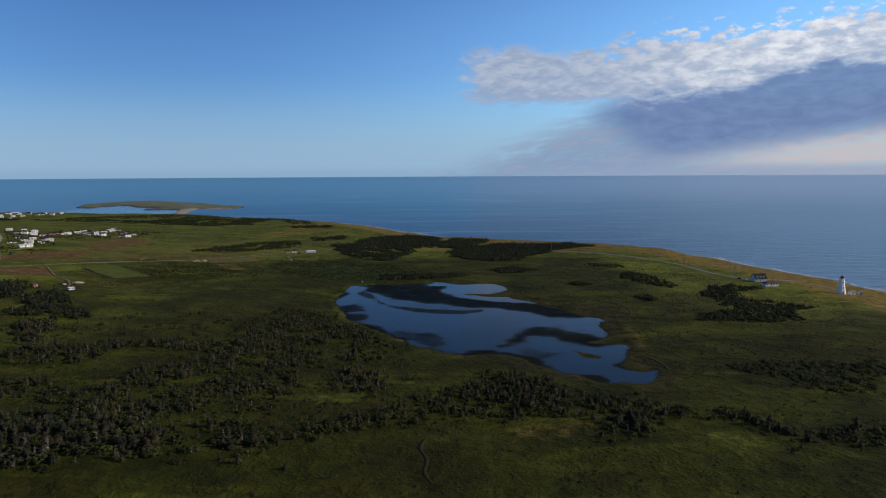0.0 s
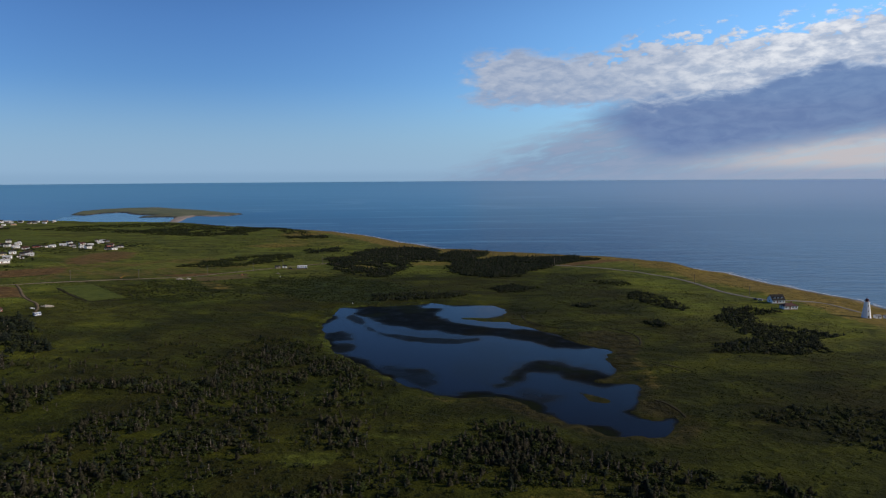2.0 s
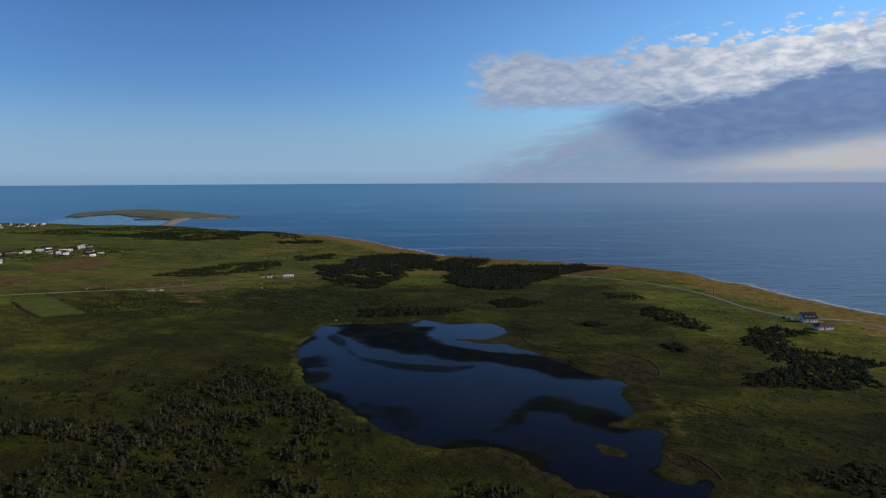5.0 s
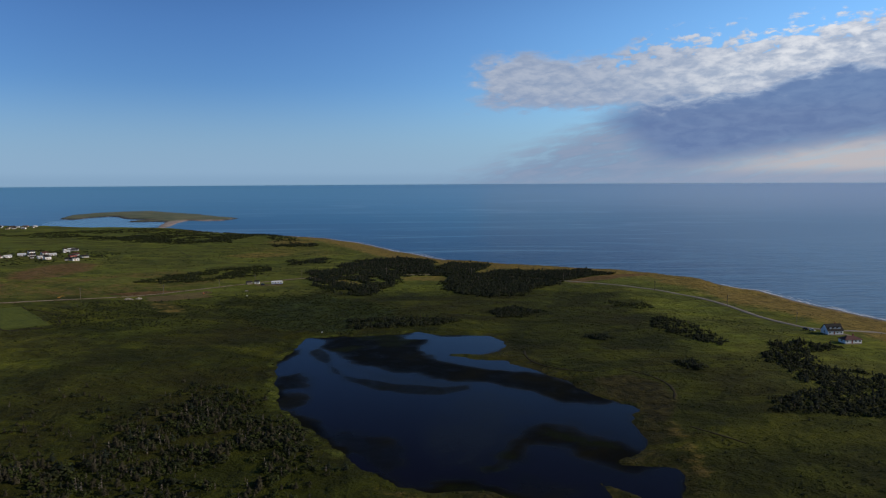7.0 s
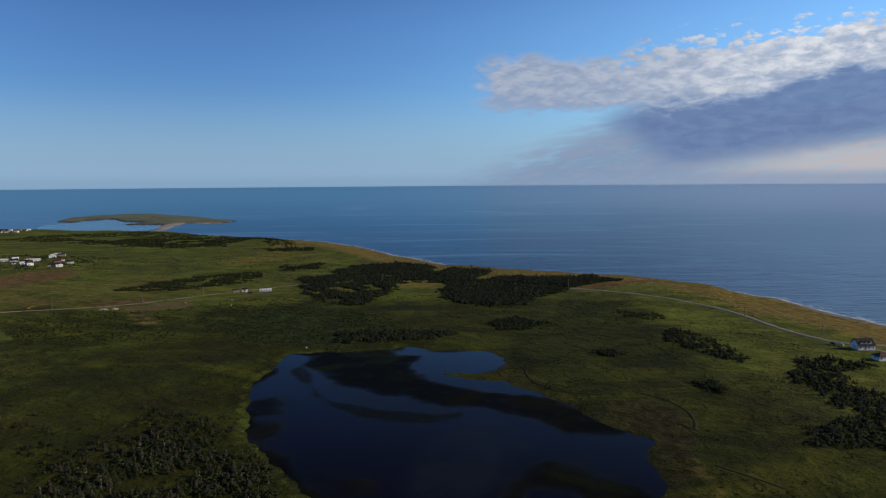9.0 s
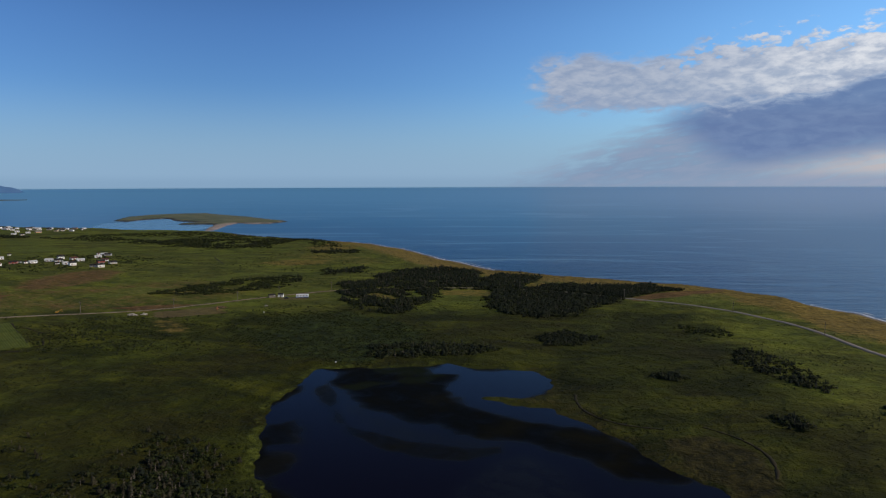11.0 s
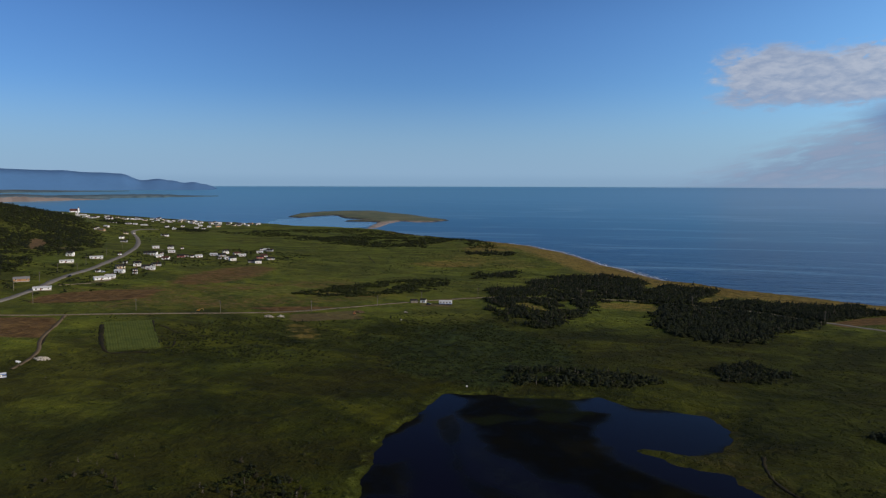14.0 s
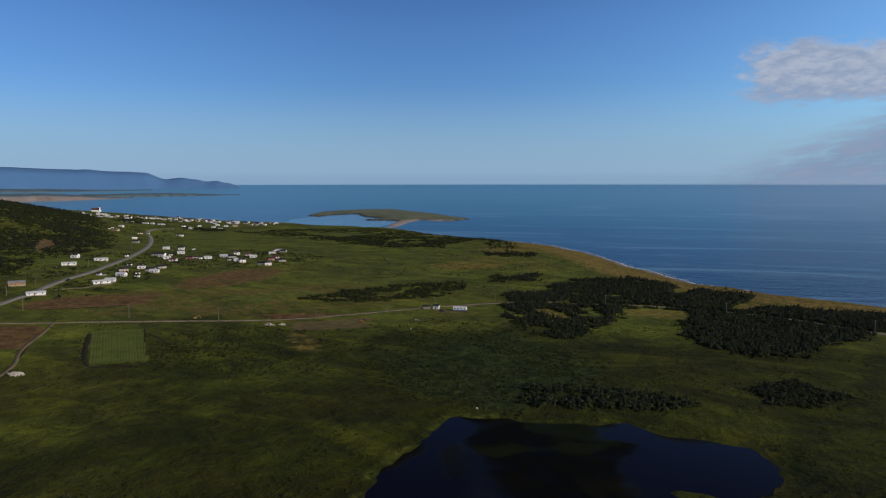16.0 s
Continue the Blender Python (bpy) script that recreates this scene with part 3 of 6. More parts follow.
BANKS = [[(97, 539), (119, 546), (134, 528), (134, 496), (120, 465), (108, 463), (112, 493), (102, 499)], [(99, 387), (112, 386), (117, 366), (114, 359), (102, 359), (97, 372)],
         [(24, 391), (39, 390), (52, 375), (63, 358), (80, 349), (84, 337), (78, 333), (61, 343), (44, 358), (26, 380)]]


def build_ground():
    xs = steps((-4200, -2300, 120, 26), (-2300, -460, 22, 6), (-460, -130, 6, 6), (-130, 130, 2.5, 2.5), (130, 440, 6, 6), (440, 640, 8, 60))
    ys = steps((-1500, 150, 120, 8), (150, 320, 6, 6), (320, 690, 2.5, 2.5), (690, 1150, 6, 6), (1150, 2480, 6, 20))
    x, y, f = grid(xs, ys)
    z = height(x, y)
    me = mesh_of("ground", np.stack([x, y, z], -1), f, [M_GROUND], soft=True)
    d = inland(x, y)
    coast = smooth(120, 40, d) * smooth(15, 60, x + 620) * smooth(2300, 1700, y)
    coast = np.maximum(coast * 0.95, smooth(110, 60, d) * (x > 150) * np.clip(0.35 + 0.95 * wave(x, y, 48), 0, 1))
    coast = np.maximum(coast, 0.6 * strip_area(x, y, [[(-333, 1423), (-304, 1522), (-287, 1707), (-227, 1630), (-234, 1401), (-289, 1371)], [(-328, 1175), (-302, 1232), (-224, 1239), (-219, 1188), (-272, 1150)]], 14))
    coast = np.maximum(coast, 0.4 * strip_area(x, y, [[(-364, 1338), (-208, 1333), (-101, 1188), (-247, 1182)]], 30))
    coast = np.maximum(coast, np.maximum(0.5 * strip_area(x, y, [DRY_PATCH] + GLADES, 5), 0.32 * strip_area(x, y, [CLEARING], 6)))
    coast = np.maximum(coast, 0.40 * strip_area(x, y, REEDS, 4))
    mask(me, "dry", coast)
    mask(me, "peat", np.maximum(np.maximum(strip_area(x, y, PEAT[:1] + PEAT[2:] + SOIL[3:], 6), 0.66 * strip_area(x, y, PEAT[1:2], 14)), 0.42 * strip_area(x, y, [[(-488, 767), (-318, 995), (-206, 914), (-265, 787), (-386, 695)]], 30)))
    # last three terms only lighten the bog; the eastern one paints in side light
    mask(me, "pasture", np.clip(smooth(780, 980, y - 0.25 * x) + smooth(-300, -420, x) * (1 - 0.95 * smooth(10, 90, (x + 505) * -0.89 + (y - 760) * -0.45)) + 0.34 * smooth(-90, -230, x) * smooth(330, 440, y) + 0.72 * smooth(150, 235, x) * smooth(400, 540, y) + 0.16 * smooth(480, 680, y) * smooth(-150, -40, x), 0, 1))
    mask(me, "alder", strip_area(x, y, [ALDER], 14) * np.clip(0.3 + 1.1 * wave(x, y, 40), 0, 1))
    mask(me, "soil", np.maximum(strip_area(x, y, SOIL, 3), smooth(5, 2, away(x, y, ROAD_COAST)) * 0.7))
    p = in_pond(x, y)
    mask(me, "wet", np.maximum(0.55 * smooth(-26, -4, p + (wave(x, y, 29) - 0.5) * 14) * smooth(-4, 20, x - 0.12 * (y - 400)), 0.85 * strip_area(x, y, BANKS, 6)))
    rim = smooth(-9, -4, p) * smooth(0.5, -1, p) * smooth(10, -10, x + 10)
    mask(me, "lush", np.maximum(np.maximum(strip_area(x, y, LUSH, 5), np.maximum(0.55 * strip_area(x, y, GREEN, 5), 0.8 * strip_area(x, y, STRIPS, 4))), 0.42 * rim))
    mask(me, "shore", smooth(11, 4, d))
    tagged(new("ground", me), "rolling green and brown bog, heath and rough pasture", "ground", kind="structure")


def build_sea():
    cx, cy = 20, 170
    rs = np.concatenate([np.linspace(0, 2900, 60), np.linspace(2900, 4650, 50)[1:]])
    th = np.linspace(0, 2 * math.pi, 181)[:-1]
    z = np.array([sea_level(r) for r in rs])
    R, A = np.meshgrid(rs, th)
    Z = np.broadcast_to(z, R.shape)
    v = np.stack([cx + R * np.sin(A), cy + R * np.cos(A), Z], -1).reshape(-1, 3)
    n, m = len(th), len(rs)
    i = np.arange(n * m).reshape(n, m)
    j = np.roll(i, -1, axis=0)
    f = np.stack([i[:, :-1], i[:, 1:], j[:, 1:], j[:, :-1]], -1).reshape(-1, 4)
    tagged(new("water", mesh_of("sea", v, f, [M_SEA], soft=True)), "open blue sea with pale wind streaks and painted distance haze", "sea", kind="structure")


def sea_level(r):
    # the far water is drawn nearer and lifted, so that its edge stands at the true horizon
    return 0.0 if r <= 2900 else 118.0 - r * (118 / 2900 + (0.0057 - 118 / 2900) * (r - 2900) / 1750)


LONG_BED = [(-67, 652), (-44, 657), (-23, 656), (-13, 640), (1, 640), (-4, 621), (4, 601), (10, 582), (23, 572), (39, 563), (59, 556), (76, 548), (96, 527), (104, 507), (100, 498), (88, 495), (76, 495), (68, 503), (58, 514), (44, 527), (28, 534), (12, 538), (-8, 550), (-29, 565), (-45, 576), (-59, 601), (-74, 617), (-71, 634)]
FRINGE = [(-72, 618), (-62, 600), (-53, 572), (-46, 553), (-33, 543), (-13, 530), (13, 523), (29, 529), (30, 519), (13, 510), (-5, 512), (-27, 522), (-41, 533), (-51, 553), (-66, 579), (-76, 604)]
STRIP = [(-59, 596), (-44, 573), (-14, 548), (12, 535), (28, 529), (13, 521), (-13, 530), (-33, 543), (-47, 559)]
WEST_BED = [(-86, 519), (-85, 547), (-71, 553), (-64, 543), (-62, 524), (-67, 517), (-59, 509), (-56, 492), (-62, 484), (-73, 494)]
NEAR_BED = [(-36, 452), (-27, 455), (-11, 451), (-2, 444), (2, 431), (1, 416), (-5, 404), (-14, 412), (-28, 430), (-40, 444)]
FAINT_BED = [(6, 454), (14, 482), (26, 509), (38, 517), (53, 504), (59, 481), (50, 472), (42, 447), (29, 417), (16, 415), (8, 435)]
EAST_BED = [(45, 461), (61, 470), (77, 463), (90, 443), (103, 430), (106, 416), (87, 409), (72, 414), (65, 430), (55, 434), (52, 419), (38, 407), (28, 400), (28, 416), (39, 438)]
MID_BED = [(36, 404), (48, 414), (56, 401), (66, 396), (62, 382), (48, 376), (38, 391)]
SHELF = [(6, 402), (28, 408), (38, 398), (52, 384), (60, 366), (46, 358), (33, 370), (18, 389)]
SOUTH_BED = [(66, 353), (79, 351), (83, 342), (78, 333), (64, 341)]
TAIL_BED = [(85, 376), (89, 363), (97, 354), (105, 350), (95, 350), (86, 360)]
WEEDS = [(LONG_BED, 0.88, 14), (FRINGE, 0.66, 9), (STRIP, 0.34, 16), (WEST_BED, 0.74, 14), (NEAR_BED, 0.64, 17), (FAINT_BED, 0.16, 8), (EAST_BED, 0.84, 20), (MID_BED, 0.55, 18), (SHELF, 0.90, 14), (SOUTH_BED, 0.8, 6), (TAIL_BED, 0.4, 6)]
SEDGES = [[(29, 426), (36, 429), (42, 440), (45, 453), (48, 447), (43, 423), (34, 409), (28, 409)], [(-64, 606), (-50, 620), (-28, 631), (-14, 634), (-16, 622), (-38, 611), (-52, 603)], [(-58, 658), (-23, 662), (-10, 650), (-12, 636), (-31, 634), (-50, 640)], [(48, 455), (64, 462), (80, 450), (88, 436), (74, 436), (58, 446)],
          [(30, 404), (42, 432), (48, 426), (44, 412)], [(10, 398), (30, 402), (52, 378), (56, 366), (46, 360), (24, 384)], [(66, 349), (80, 346), (79, 335), (66, 341)]]


def build_pond():
    x, y, f = grid(np.arange(-110, 137, 1.6), np.arange(318, 700, 1.6))
    me = mesh_of("pond", np.stack([x, y, np.full_like(x, POND_Z)], -1), f, [M_POND], soft=True)
    w, s = np.zeros_like(x), np.zeros_like(x)
    ragged = (wave(x, y, 19) - 0.5) * 10 + (wave(x + 50, y, 7) - 0.5) * 5
    for poly, amount, soft in WEEDS:
        w = np.maximum(w, amount * smooth(-0.5, 0.5, (sdf(x, y, poly) + ragged * soft / 18) / soft))
    for poly in SEDGES:
        s = np.maximum(s, smooth(-0.5, 0.5, (sdf(x, y, poly) + ragged) / 9))
    rim = smooth(0, 1, (6 - in_pond(x, y) + (wave(x, y, 23) - 0.5) * 18) / 12)
    mask(me, "silt", strip_area(x, y, [FAINT_BED, STRIP], 6))
    mask(me, "weed", np.maximum(w, 0.9 * rim))
    mask(me, "sedge", np.maximum(s, 0.35 * rim))
    # keep only the cells over the basin
    keep = in_pond(x, y)[f].max(1) > -6
    bm = bmesh.new()
    bm.from_mesh(me)
    bm.faces.ensure_lookup_table()
    bmesh.ops.delete(bm, geom=[bm.faces[i] for i in np.nonzero(~keep)[0]], context="FACES")
    bm.to_mesh(me)
    bm.free()
    tagged(new("pond", me), "still dark blue bog pond with brown weed beds", "pond", kind="structure")


def resample(line, step):
    pts = [Vector(p) for p in line]
    # round the corners twice
    for _ in range(2):
        q = [pts[0]]
        for a, b in zip(pts, pts[1:]):
            q += [a.lerp(b, 0.25), a.lerp(b, 0.75)]
        pts = q + [pts[-1]]
    out, left = [pts[0]], step
    for a, b in zip(pts, pts[1:]):
        L = (b - a).length
        while L >= left:
            a = a.lerp(b, left / L)
            L = (b - a).length
            out.append(a)
            left = step
        left -= L
    return out


def ribbon(name, line, width, mat, label, category, lift=0.16, step=5.0, kind="structure", wobble=0.12, sink=0.4):
    """A road or ditch laid over the land, crowned in the middle, with edges that go into the ground."""
    pts = resample(line, step)
    rng = random.Random(len(pts))
    v, f = [], []
    for i, p in enumerate(pts):
        t = (pts[min(i + 1, len(pts) - 1)] - pts[max(i - 1, 0)]).normalized()
        nrm = Vector((-t.y, t.x))
        w = width * 0.5 * (1 + rng.uniform(-wobble, wobble))
        for k, dz in ((-1.25, -sink), (-1.0, lift), (0.0, lift + 0.12), (1.0, lift), (1.25, -sink)):
            q = p + nrm * (w * k)
            v.append((q.x, q.y, dz))
    v = np.array(v)
    v[:, 2] += height(v[:, 0], v[:, 1])
    for i in range(len(pts) - 1):
        for k in range(4):
            a = i * 5 + k
            f.append((a, a + 1, a + 6, a + 5))
    return tagged(new(name, mesh_of(name, v, f, [mat], soft=True)), label, category, kind=kind)


def build_island():
    isle = [(-1262, 2413), (-1345, 2654), (-1338, 2771), (-1269, 2875), (-1163, 2916), (-1043, 2810), (-896, 2670), (-772, 2508), (-673, 2400), (-694, 2295), (-735, 2265), (-797, 2305), (-778, 2175), (-733, 1984), (-739, 1936), (-787, 2063), (-843, 2241), (-889, 2241), (-959, 2231), (-948, 2284), (-906, 2316), (-968, 2364), (-1043, 2412), (-1147, 2559), (-1171, 2573), (-1196, 2477), (-1192, 2378)]
    x, y, f = grid(np.arange(-1420, -600, 7.0), np.arange(1880, 3000, 8.0))
    d = sdf(x, y, isle) + (wave(x, y, 60) - 0.5) * 8 + (wave(x, y, 20) - 0.5) * 5 - 1
    sand = smooth(2330, 2260, y) * smooth(-835, -800, x)
    z = np.where(d < 0, np.maximum(-4, 0.2 * d), (3.6 - 2.4 * sand) * smooth(0, 7, d) + 1.6 * smooth(7, 60, d))
    z = z + np.array([sea_level(r) for r in np.hypot(x - 20, y - 170)])
    me = mesh_of("island", np.stack([x, y, z], -1), f, [M_ISLE], soft=True)
    mask(me, "shore", smooth(12, 5, d))
    mask(me, "sand", sand)
    tagged(new("island_ground", me), "low grassy island with a sandbar and stony shore", "island", kind="structure")


def build_far_coast():
    """Cliffed cape, a low spit and mountains beyond the bay, with haze in their colours."""
    ex, ey = 31.0, 310.0

    def at(px_deg, r):
        a = radians(px_deg)
        return ex + r * math.sin(a), ey + r * math.cos(a)

    def body(name, az0, az1, near0, near1, deep, top, mat, face, label, n=110):
        rng = np.random.default_rng(int(abs(az0) * 10))
        v, f, mi = [], [], []
        for i in range(n + 1):
            t = i / n
            a = az0 + (az1 - az0) * t
            h = top(t)
            near = near0 + (near1 - near0) * t - wave(i * 3.1, 7, 9) * 26
            far = deep * (1 - smooth(0.55, 1.0, t)) + 20
            for rr, hh in ((near, -4), (near + 10, h * (0.72 + 0.28 * rng.random())), (near + 26, h), (near + 26 + far * 0.5, h * 1.1), (near + 26 + far, h * 0.5)):
                X, Y = at(a, rr)
                v.append((X, Y, sea_level(math.hypot(X - 20, Y - 170)) + hh))
        for i in range(n):
            for k in range(4):
                q = i * 5 + k
                f.append((q, q + 5, q + 6, q + 1))
                mi.append(1 if k == 0 else 0)
        tagged(new(name, mesh_of(name, v, f, [mat, face], mi)), label, "far coast", kind="structure")

    body("backdrop_cape", -66, -44.3, 3420, 3760, 260, lambda t: 22 * (1 - smooth(0.72, 1.0, t)) + 2, M_FARLAND, M_CLIFF, "distant cape with pale sandstone cliffs")
    body("backdrop_spit", -49, -36.7, 3800, 3900, 120, lambda t: 8 * (1 - smooth(0.5, 1.0, t)) + 1.5, M_FARLAND, M_FARLAND, "low dark spit beyond the bay")
    body("backdrop_plain", -68, -43, 4080, 4250, 160, lambda t: 9 * (1 - smooth(0.5, 1.0, t)) + 1, M_FARLAND, M_FARLAND, "far low wooded shore")

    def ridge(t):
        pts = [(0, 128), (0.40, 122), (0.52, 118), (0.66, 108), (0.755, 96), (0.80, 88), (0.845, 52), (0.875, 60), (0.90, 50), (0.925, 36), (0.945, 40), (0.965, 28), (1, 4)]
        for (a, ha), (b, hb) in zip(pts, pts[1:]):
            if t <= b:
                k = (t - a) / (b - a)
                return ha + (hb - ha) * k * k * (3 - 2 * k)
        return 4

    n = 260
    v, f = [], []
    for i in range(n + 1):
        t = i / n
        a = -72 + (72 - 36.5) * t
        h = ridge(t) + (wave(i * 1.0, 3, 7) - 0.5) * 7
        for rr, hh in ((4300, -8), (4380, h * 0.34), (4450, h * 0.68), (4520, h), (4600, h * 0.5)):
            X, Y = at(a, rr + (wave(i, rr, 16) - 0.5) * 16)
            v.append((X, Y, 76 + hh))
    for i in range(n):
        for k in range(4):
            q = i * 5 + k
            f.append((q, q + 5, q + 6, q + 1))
    tagged(new("backdrop_mountains", mesh_of("mountains", v, f, [M_MOUNTAIN], soft=True)), "table mountains beyond the bay, coloured blue for haze", "mountains", kind="structure")


# ---- helpers for things ----


def part(name, bm, mat, parent, label=""):
    """Link a bmesh as one mesh object under a thing or a part."""
    me = bpy.data.meshes.new(name)
    bm.to_mesh(me)
    bm.free()
    me.materials.append(mat)
    ob = new(name, me)
    ob.parent = parent
    return tagged(ob, label)


def box(sx, sy, sz, x=0, y=0, z=0, bevel=0.0, bm=None, turn=None):
    """A box that stands on z, centred in x and y."""
    own = bmesh.new()
    bmesh.ops.create_cube(own, size=1, matrix=Matrix.Diagonal((sx, sy, sz, 1)))
    if bevel:
        bmesh.ops.bevel(own, geom=own.edges[:], offset=bevel, segments=1, affect="EDGES")
    if turn is not None:
        bmesh.ops.transform(own, matrix=turn, verts=own.verts)
    bmesh.ops.translate(own, vec=(x, y, z + sz / 2), verts=own.verts)
    if bm is None:
        return own
    me = bpy.data.meshes.new("tmp")
    own.to_mesh(me)
    own.free()
    bm.from_mesh(me)
    bpy.data.meshes.remove(me)
    return bm


def tube(r0, r1, h, z=0, seg=8, x=0, y=0, bm=None, turn=None):
    """A tapered round or many-sided post."""
    own = bmesh.new()
    bmesh.ops.create_cone(own, cap_ends=True, segments=seg, radius1=r0, radius2=r1, depth=h)
    bmesh.ops.translate(own, vec=(0, 0, h / 2), verts=own.verts)
    if turn is not None:
        bmesh.ops.transform(own, matrix=turn, verts=own.verts)
    bmesh.ops.translate(own, vec=(x, y, z), verts=own.verts)
    if bm is None:
        return own
    me = bpy.data.meshes.new("tmp")
    own.to_mesh(me)
    own.free()
    bm.from_mesh(me)
    bpy.data.meshes.remove(me)
    return bm


def solid(verts, faces):
    bm = bmesh.new()
    vs = [bm.verts.new(v) for v in verts]
    for f in faces:
        bm.faces.new([vs[i] for i in f])
    bmesh.ops.recalc_face_normals(bm, faces=bm.faces)
    return bm


def gable_wall(w, d, h, rise, foot=1.2):
    """Walls of a house with gables at the ends of x."""
    a, b = w / 2, d / 2
    v = [(-a, -b, -foot), (a, -b, -foot), (a, b, -foot), (-a, b, -foot), (-a, -b, h), (a, -b, h), (a, b, h), (-a, b, h), (-a, 0, h + rise), (a, 0, h + rise)]
    return solid(v, [(0, 1, 5, 4), (2, 3, 7, 6), (1, 2, 6, 9, 5), (3, 0, 4, 8, 7), (4, 5, 9, 8), (6, 7, 8, 9), (3, 2, 1, 0)])


def gable_roof(w, d, h, rise, over=0.45, thick=0.25):
    a, b = w / 2 + over, d / 2 + over
    k = rise / (d / 2)
    e = h - over * k
    v = []
    for x in (-a, a):
        v += [(x, -b, e + 0.02), (x, 0, h + rise + 0.02), (x, b, e + 0.02), (x, -b, e + thick), (x, 0, h + rise + thick + 0.05), (x, b, e + thick)]
    f = [(0, 1, 4, 3), (1, 2, 5, 4), (6, 9, 10, 7), (7, 10, 11, 8), (3, 4, 10, 9), (4, 5, 11, 10), (0, 6, 7, 1), (1, 7, 8, 2), (0, 3, 9, 6), (2, 8, 11, 5)]
    return solid(v, f)


def hip_roof(w, d, h, rise, over=0.5, thick=0.25):
    a, b, r = w / 2 + over, d / 2 + over, max(0.3, w / 2 - d / 2)
    v = [(-a, -b, h), (a, -b, h), (a, b, h), (-a, b, h), (-a, -b, h + thick), (a, -b, h + thick), (a, b, h + thick), (-a, b, h + thick), (-r, 0, h + rise), (r, 0, h + rise)]
    return solid(v, [(3, 2, 1, 0), (0, 1, 5, 4), (1, 2, 6, 5), (2, 3, 7, 6), (3, 0, 4, 7), (4, 5, 9, 8), (5, 6, 9), (6, 7, 8, 9), (7, 4, 8)])


def add_window(parent, x, y, z, w, h, face):
    """A framed window on the wall; face: 0 -y, 1 +y, 2 -x, 3 +x."""
    fr = bmesh.new()
    t, dep = 0.09, 0.12
    for sx, sz, px, pz in ((w + 2 * t, t, 0, -t), (w + 2 * t, t, 0, h), (t, h, -(w + t) / 2, 0), (t, h, (w + t) / 2, 0), (0.05, h, 0, 0)):
        box(sx, dep, sz, px, 0, pz, bm=fr)
    turn = {0: 0, 1: 180, 2: -90, 3: 90}[face]
    ob = part("window", fr, M_TRIM, parent)
    ob.matrix_basis = pose(x, y, z, 0, 0, turn)
    part("pane", box(w, 0.05, h), M_GLASS, ob)
    return ob


def house(w, d, h, rise, wall, roof, label, windows=3, storeys=1, hip=False, porch=False, dormers=0):
    base = tagged(new("house"), label, "house", "village houses")
    part("wall", gable_wall(w, d, h, rise) if not hip else box(w, d, h + 1.2, 0, 0, -1.2), wall, base)
    part("roof", (hip_roof if hip else gable_roof)(w, d, h, rise), roof, base)
    part("chimney", box(0.7, 0.7, rise + 1.0, w * 0.22, d * 0.12, h), M_BRICK, base, "brick chimney")
    part("foundation", box(w + 0.12, d + 0.12, 1.55, 0, 0, -1.2), M_STONE, base)
    door = part("door", box(1.0, 0.10, 2.1, -w * 0.08, -d / 2 - 0.05, 0.36), M_BRICK, base)
    part("handle", box(0.05, 0.08, 0.14, -w * 0.08 + 0.36, -d / 2 - 0.12, 1.35), M_STEEL, door)
    for s in range(storeys):
        z = 1.2 + s * 2.7
        for i in range(windows):
            x = (i + 0.5) / windows * w - w / 2
            if abs(x + w * 0.08) > 1.1 or s:
                add_window(base, x, -d / 2 - 0.05, z, 1.1, 1.15, 0)
            add_window(base, x, d / 2 + 0.05, z, 1.1, 1.15, 1)
        add_window(base, -w / 2 - 0.05, 0, z, 1.2, 1.15, 2)
        add_window(base, w / 2 + 0.05, 0, z, 1.2, 1.15, 3)
    if porch:
        part("porch", box(3.0, 1.8, 0.4, -w * 0.08, -d / 2 - 0.95, -0.1, 0.04), M_WOODGREY, base)
    for i in range(dormers):
        x = (i + 0.5) / dormers * w * 0.8 - w * 0.4
        dm = part("dormer", gable_wall(2.0, 2.4, 1.3, 0.8, 0.4), wall, base)
        dm.matrix_basis = pose(x, -d * 0.27, h + 0.5, 0, 0, 90)
        q = part("dormer_roof", gable_roof(2.0, 2.4, 1.3, 0.8, 0.25, 0.15), roof, base)
        q.matrix_basis = dm.matrix_basis.copy()
    return base


def stand(x, y, turn=0.0, lift=0.0):
    return pose(x, y, H(x, y) + lift, 0, 0, turn)


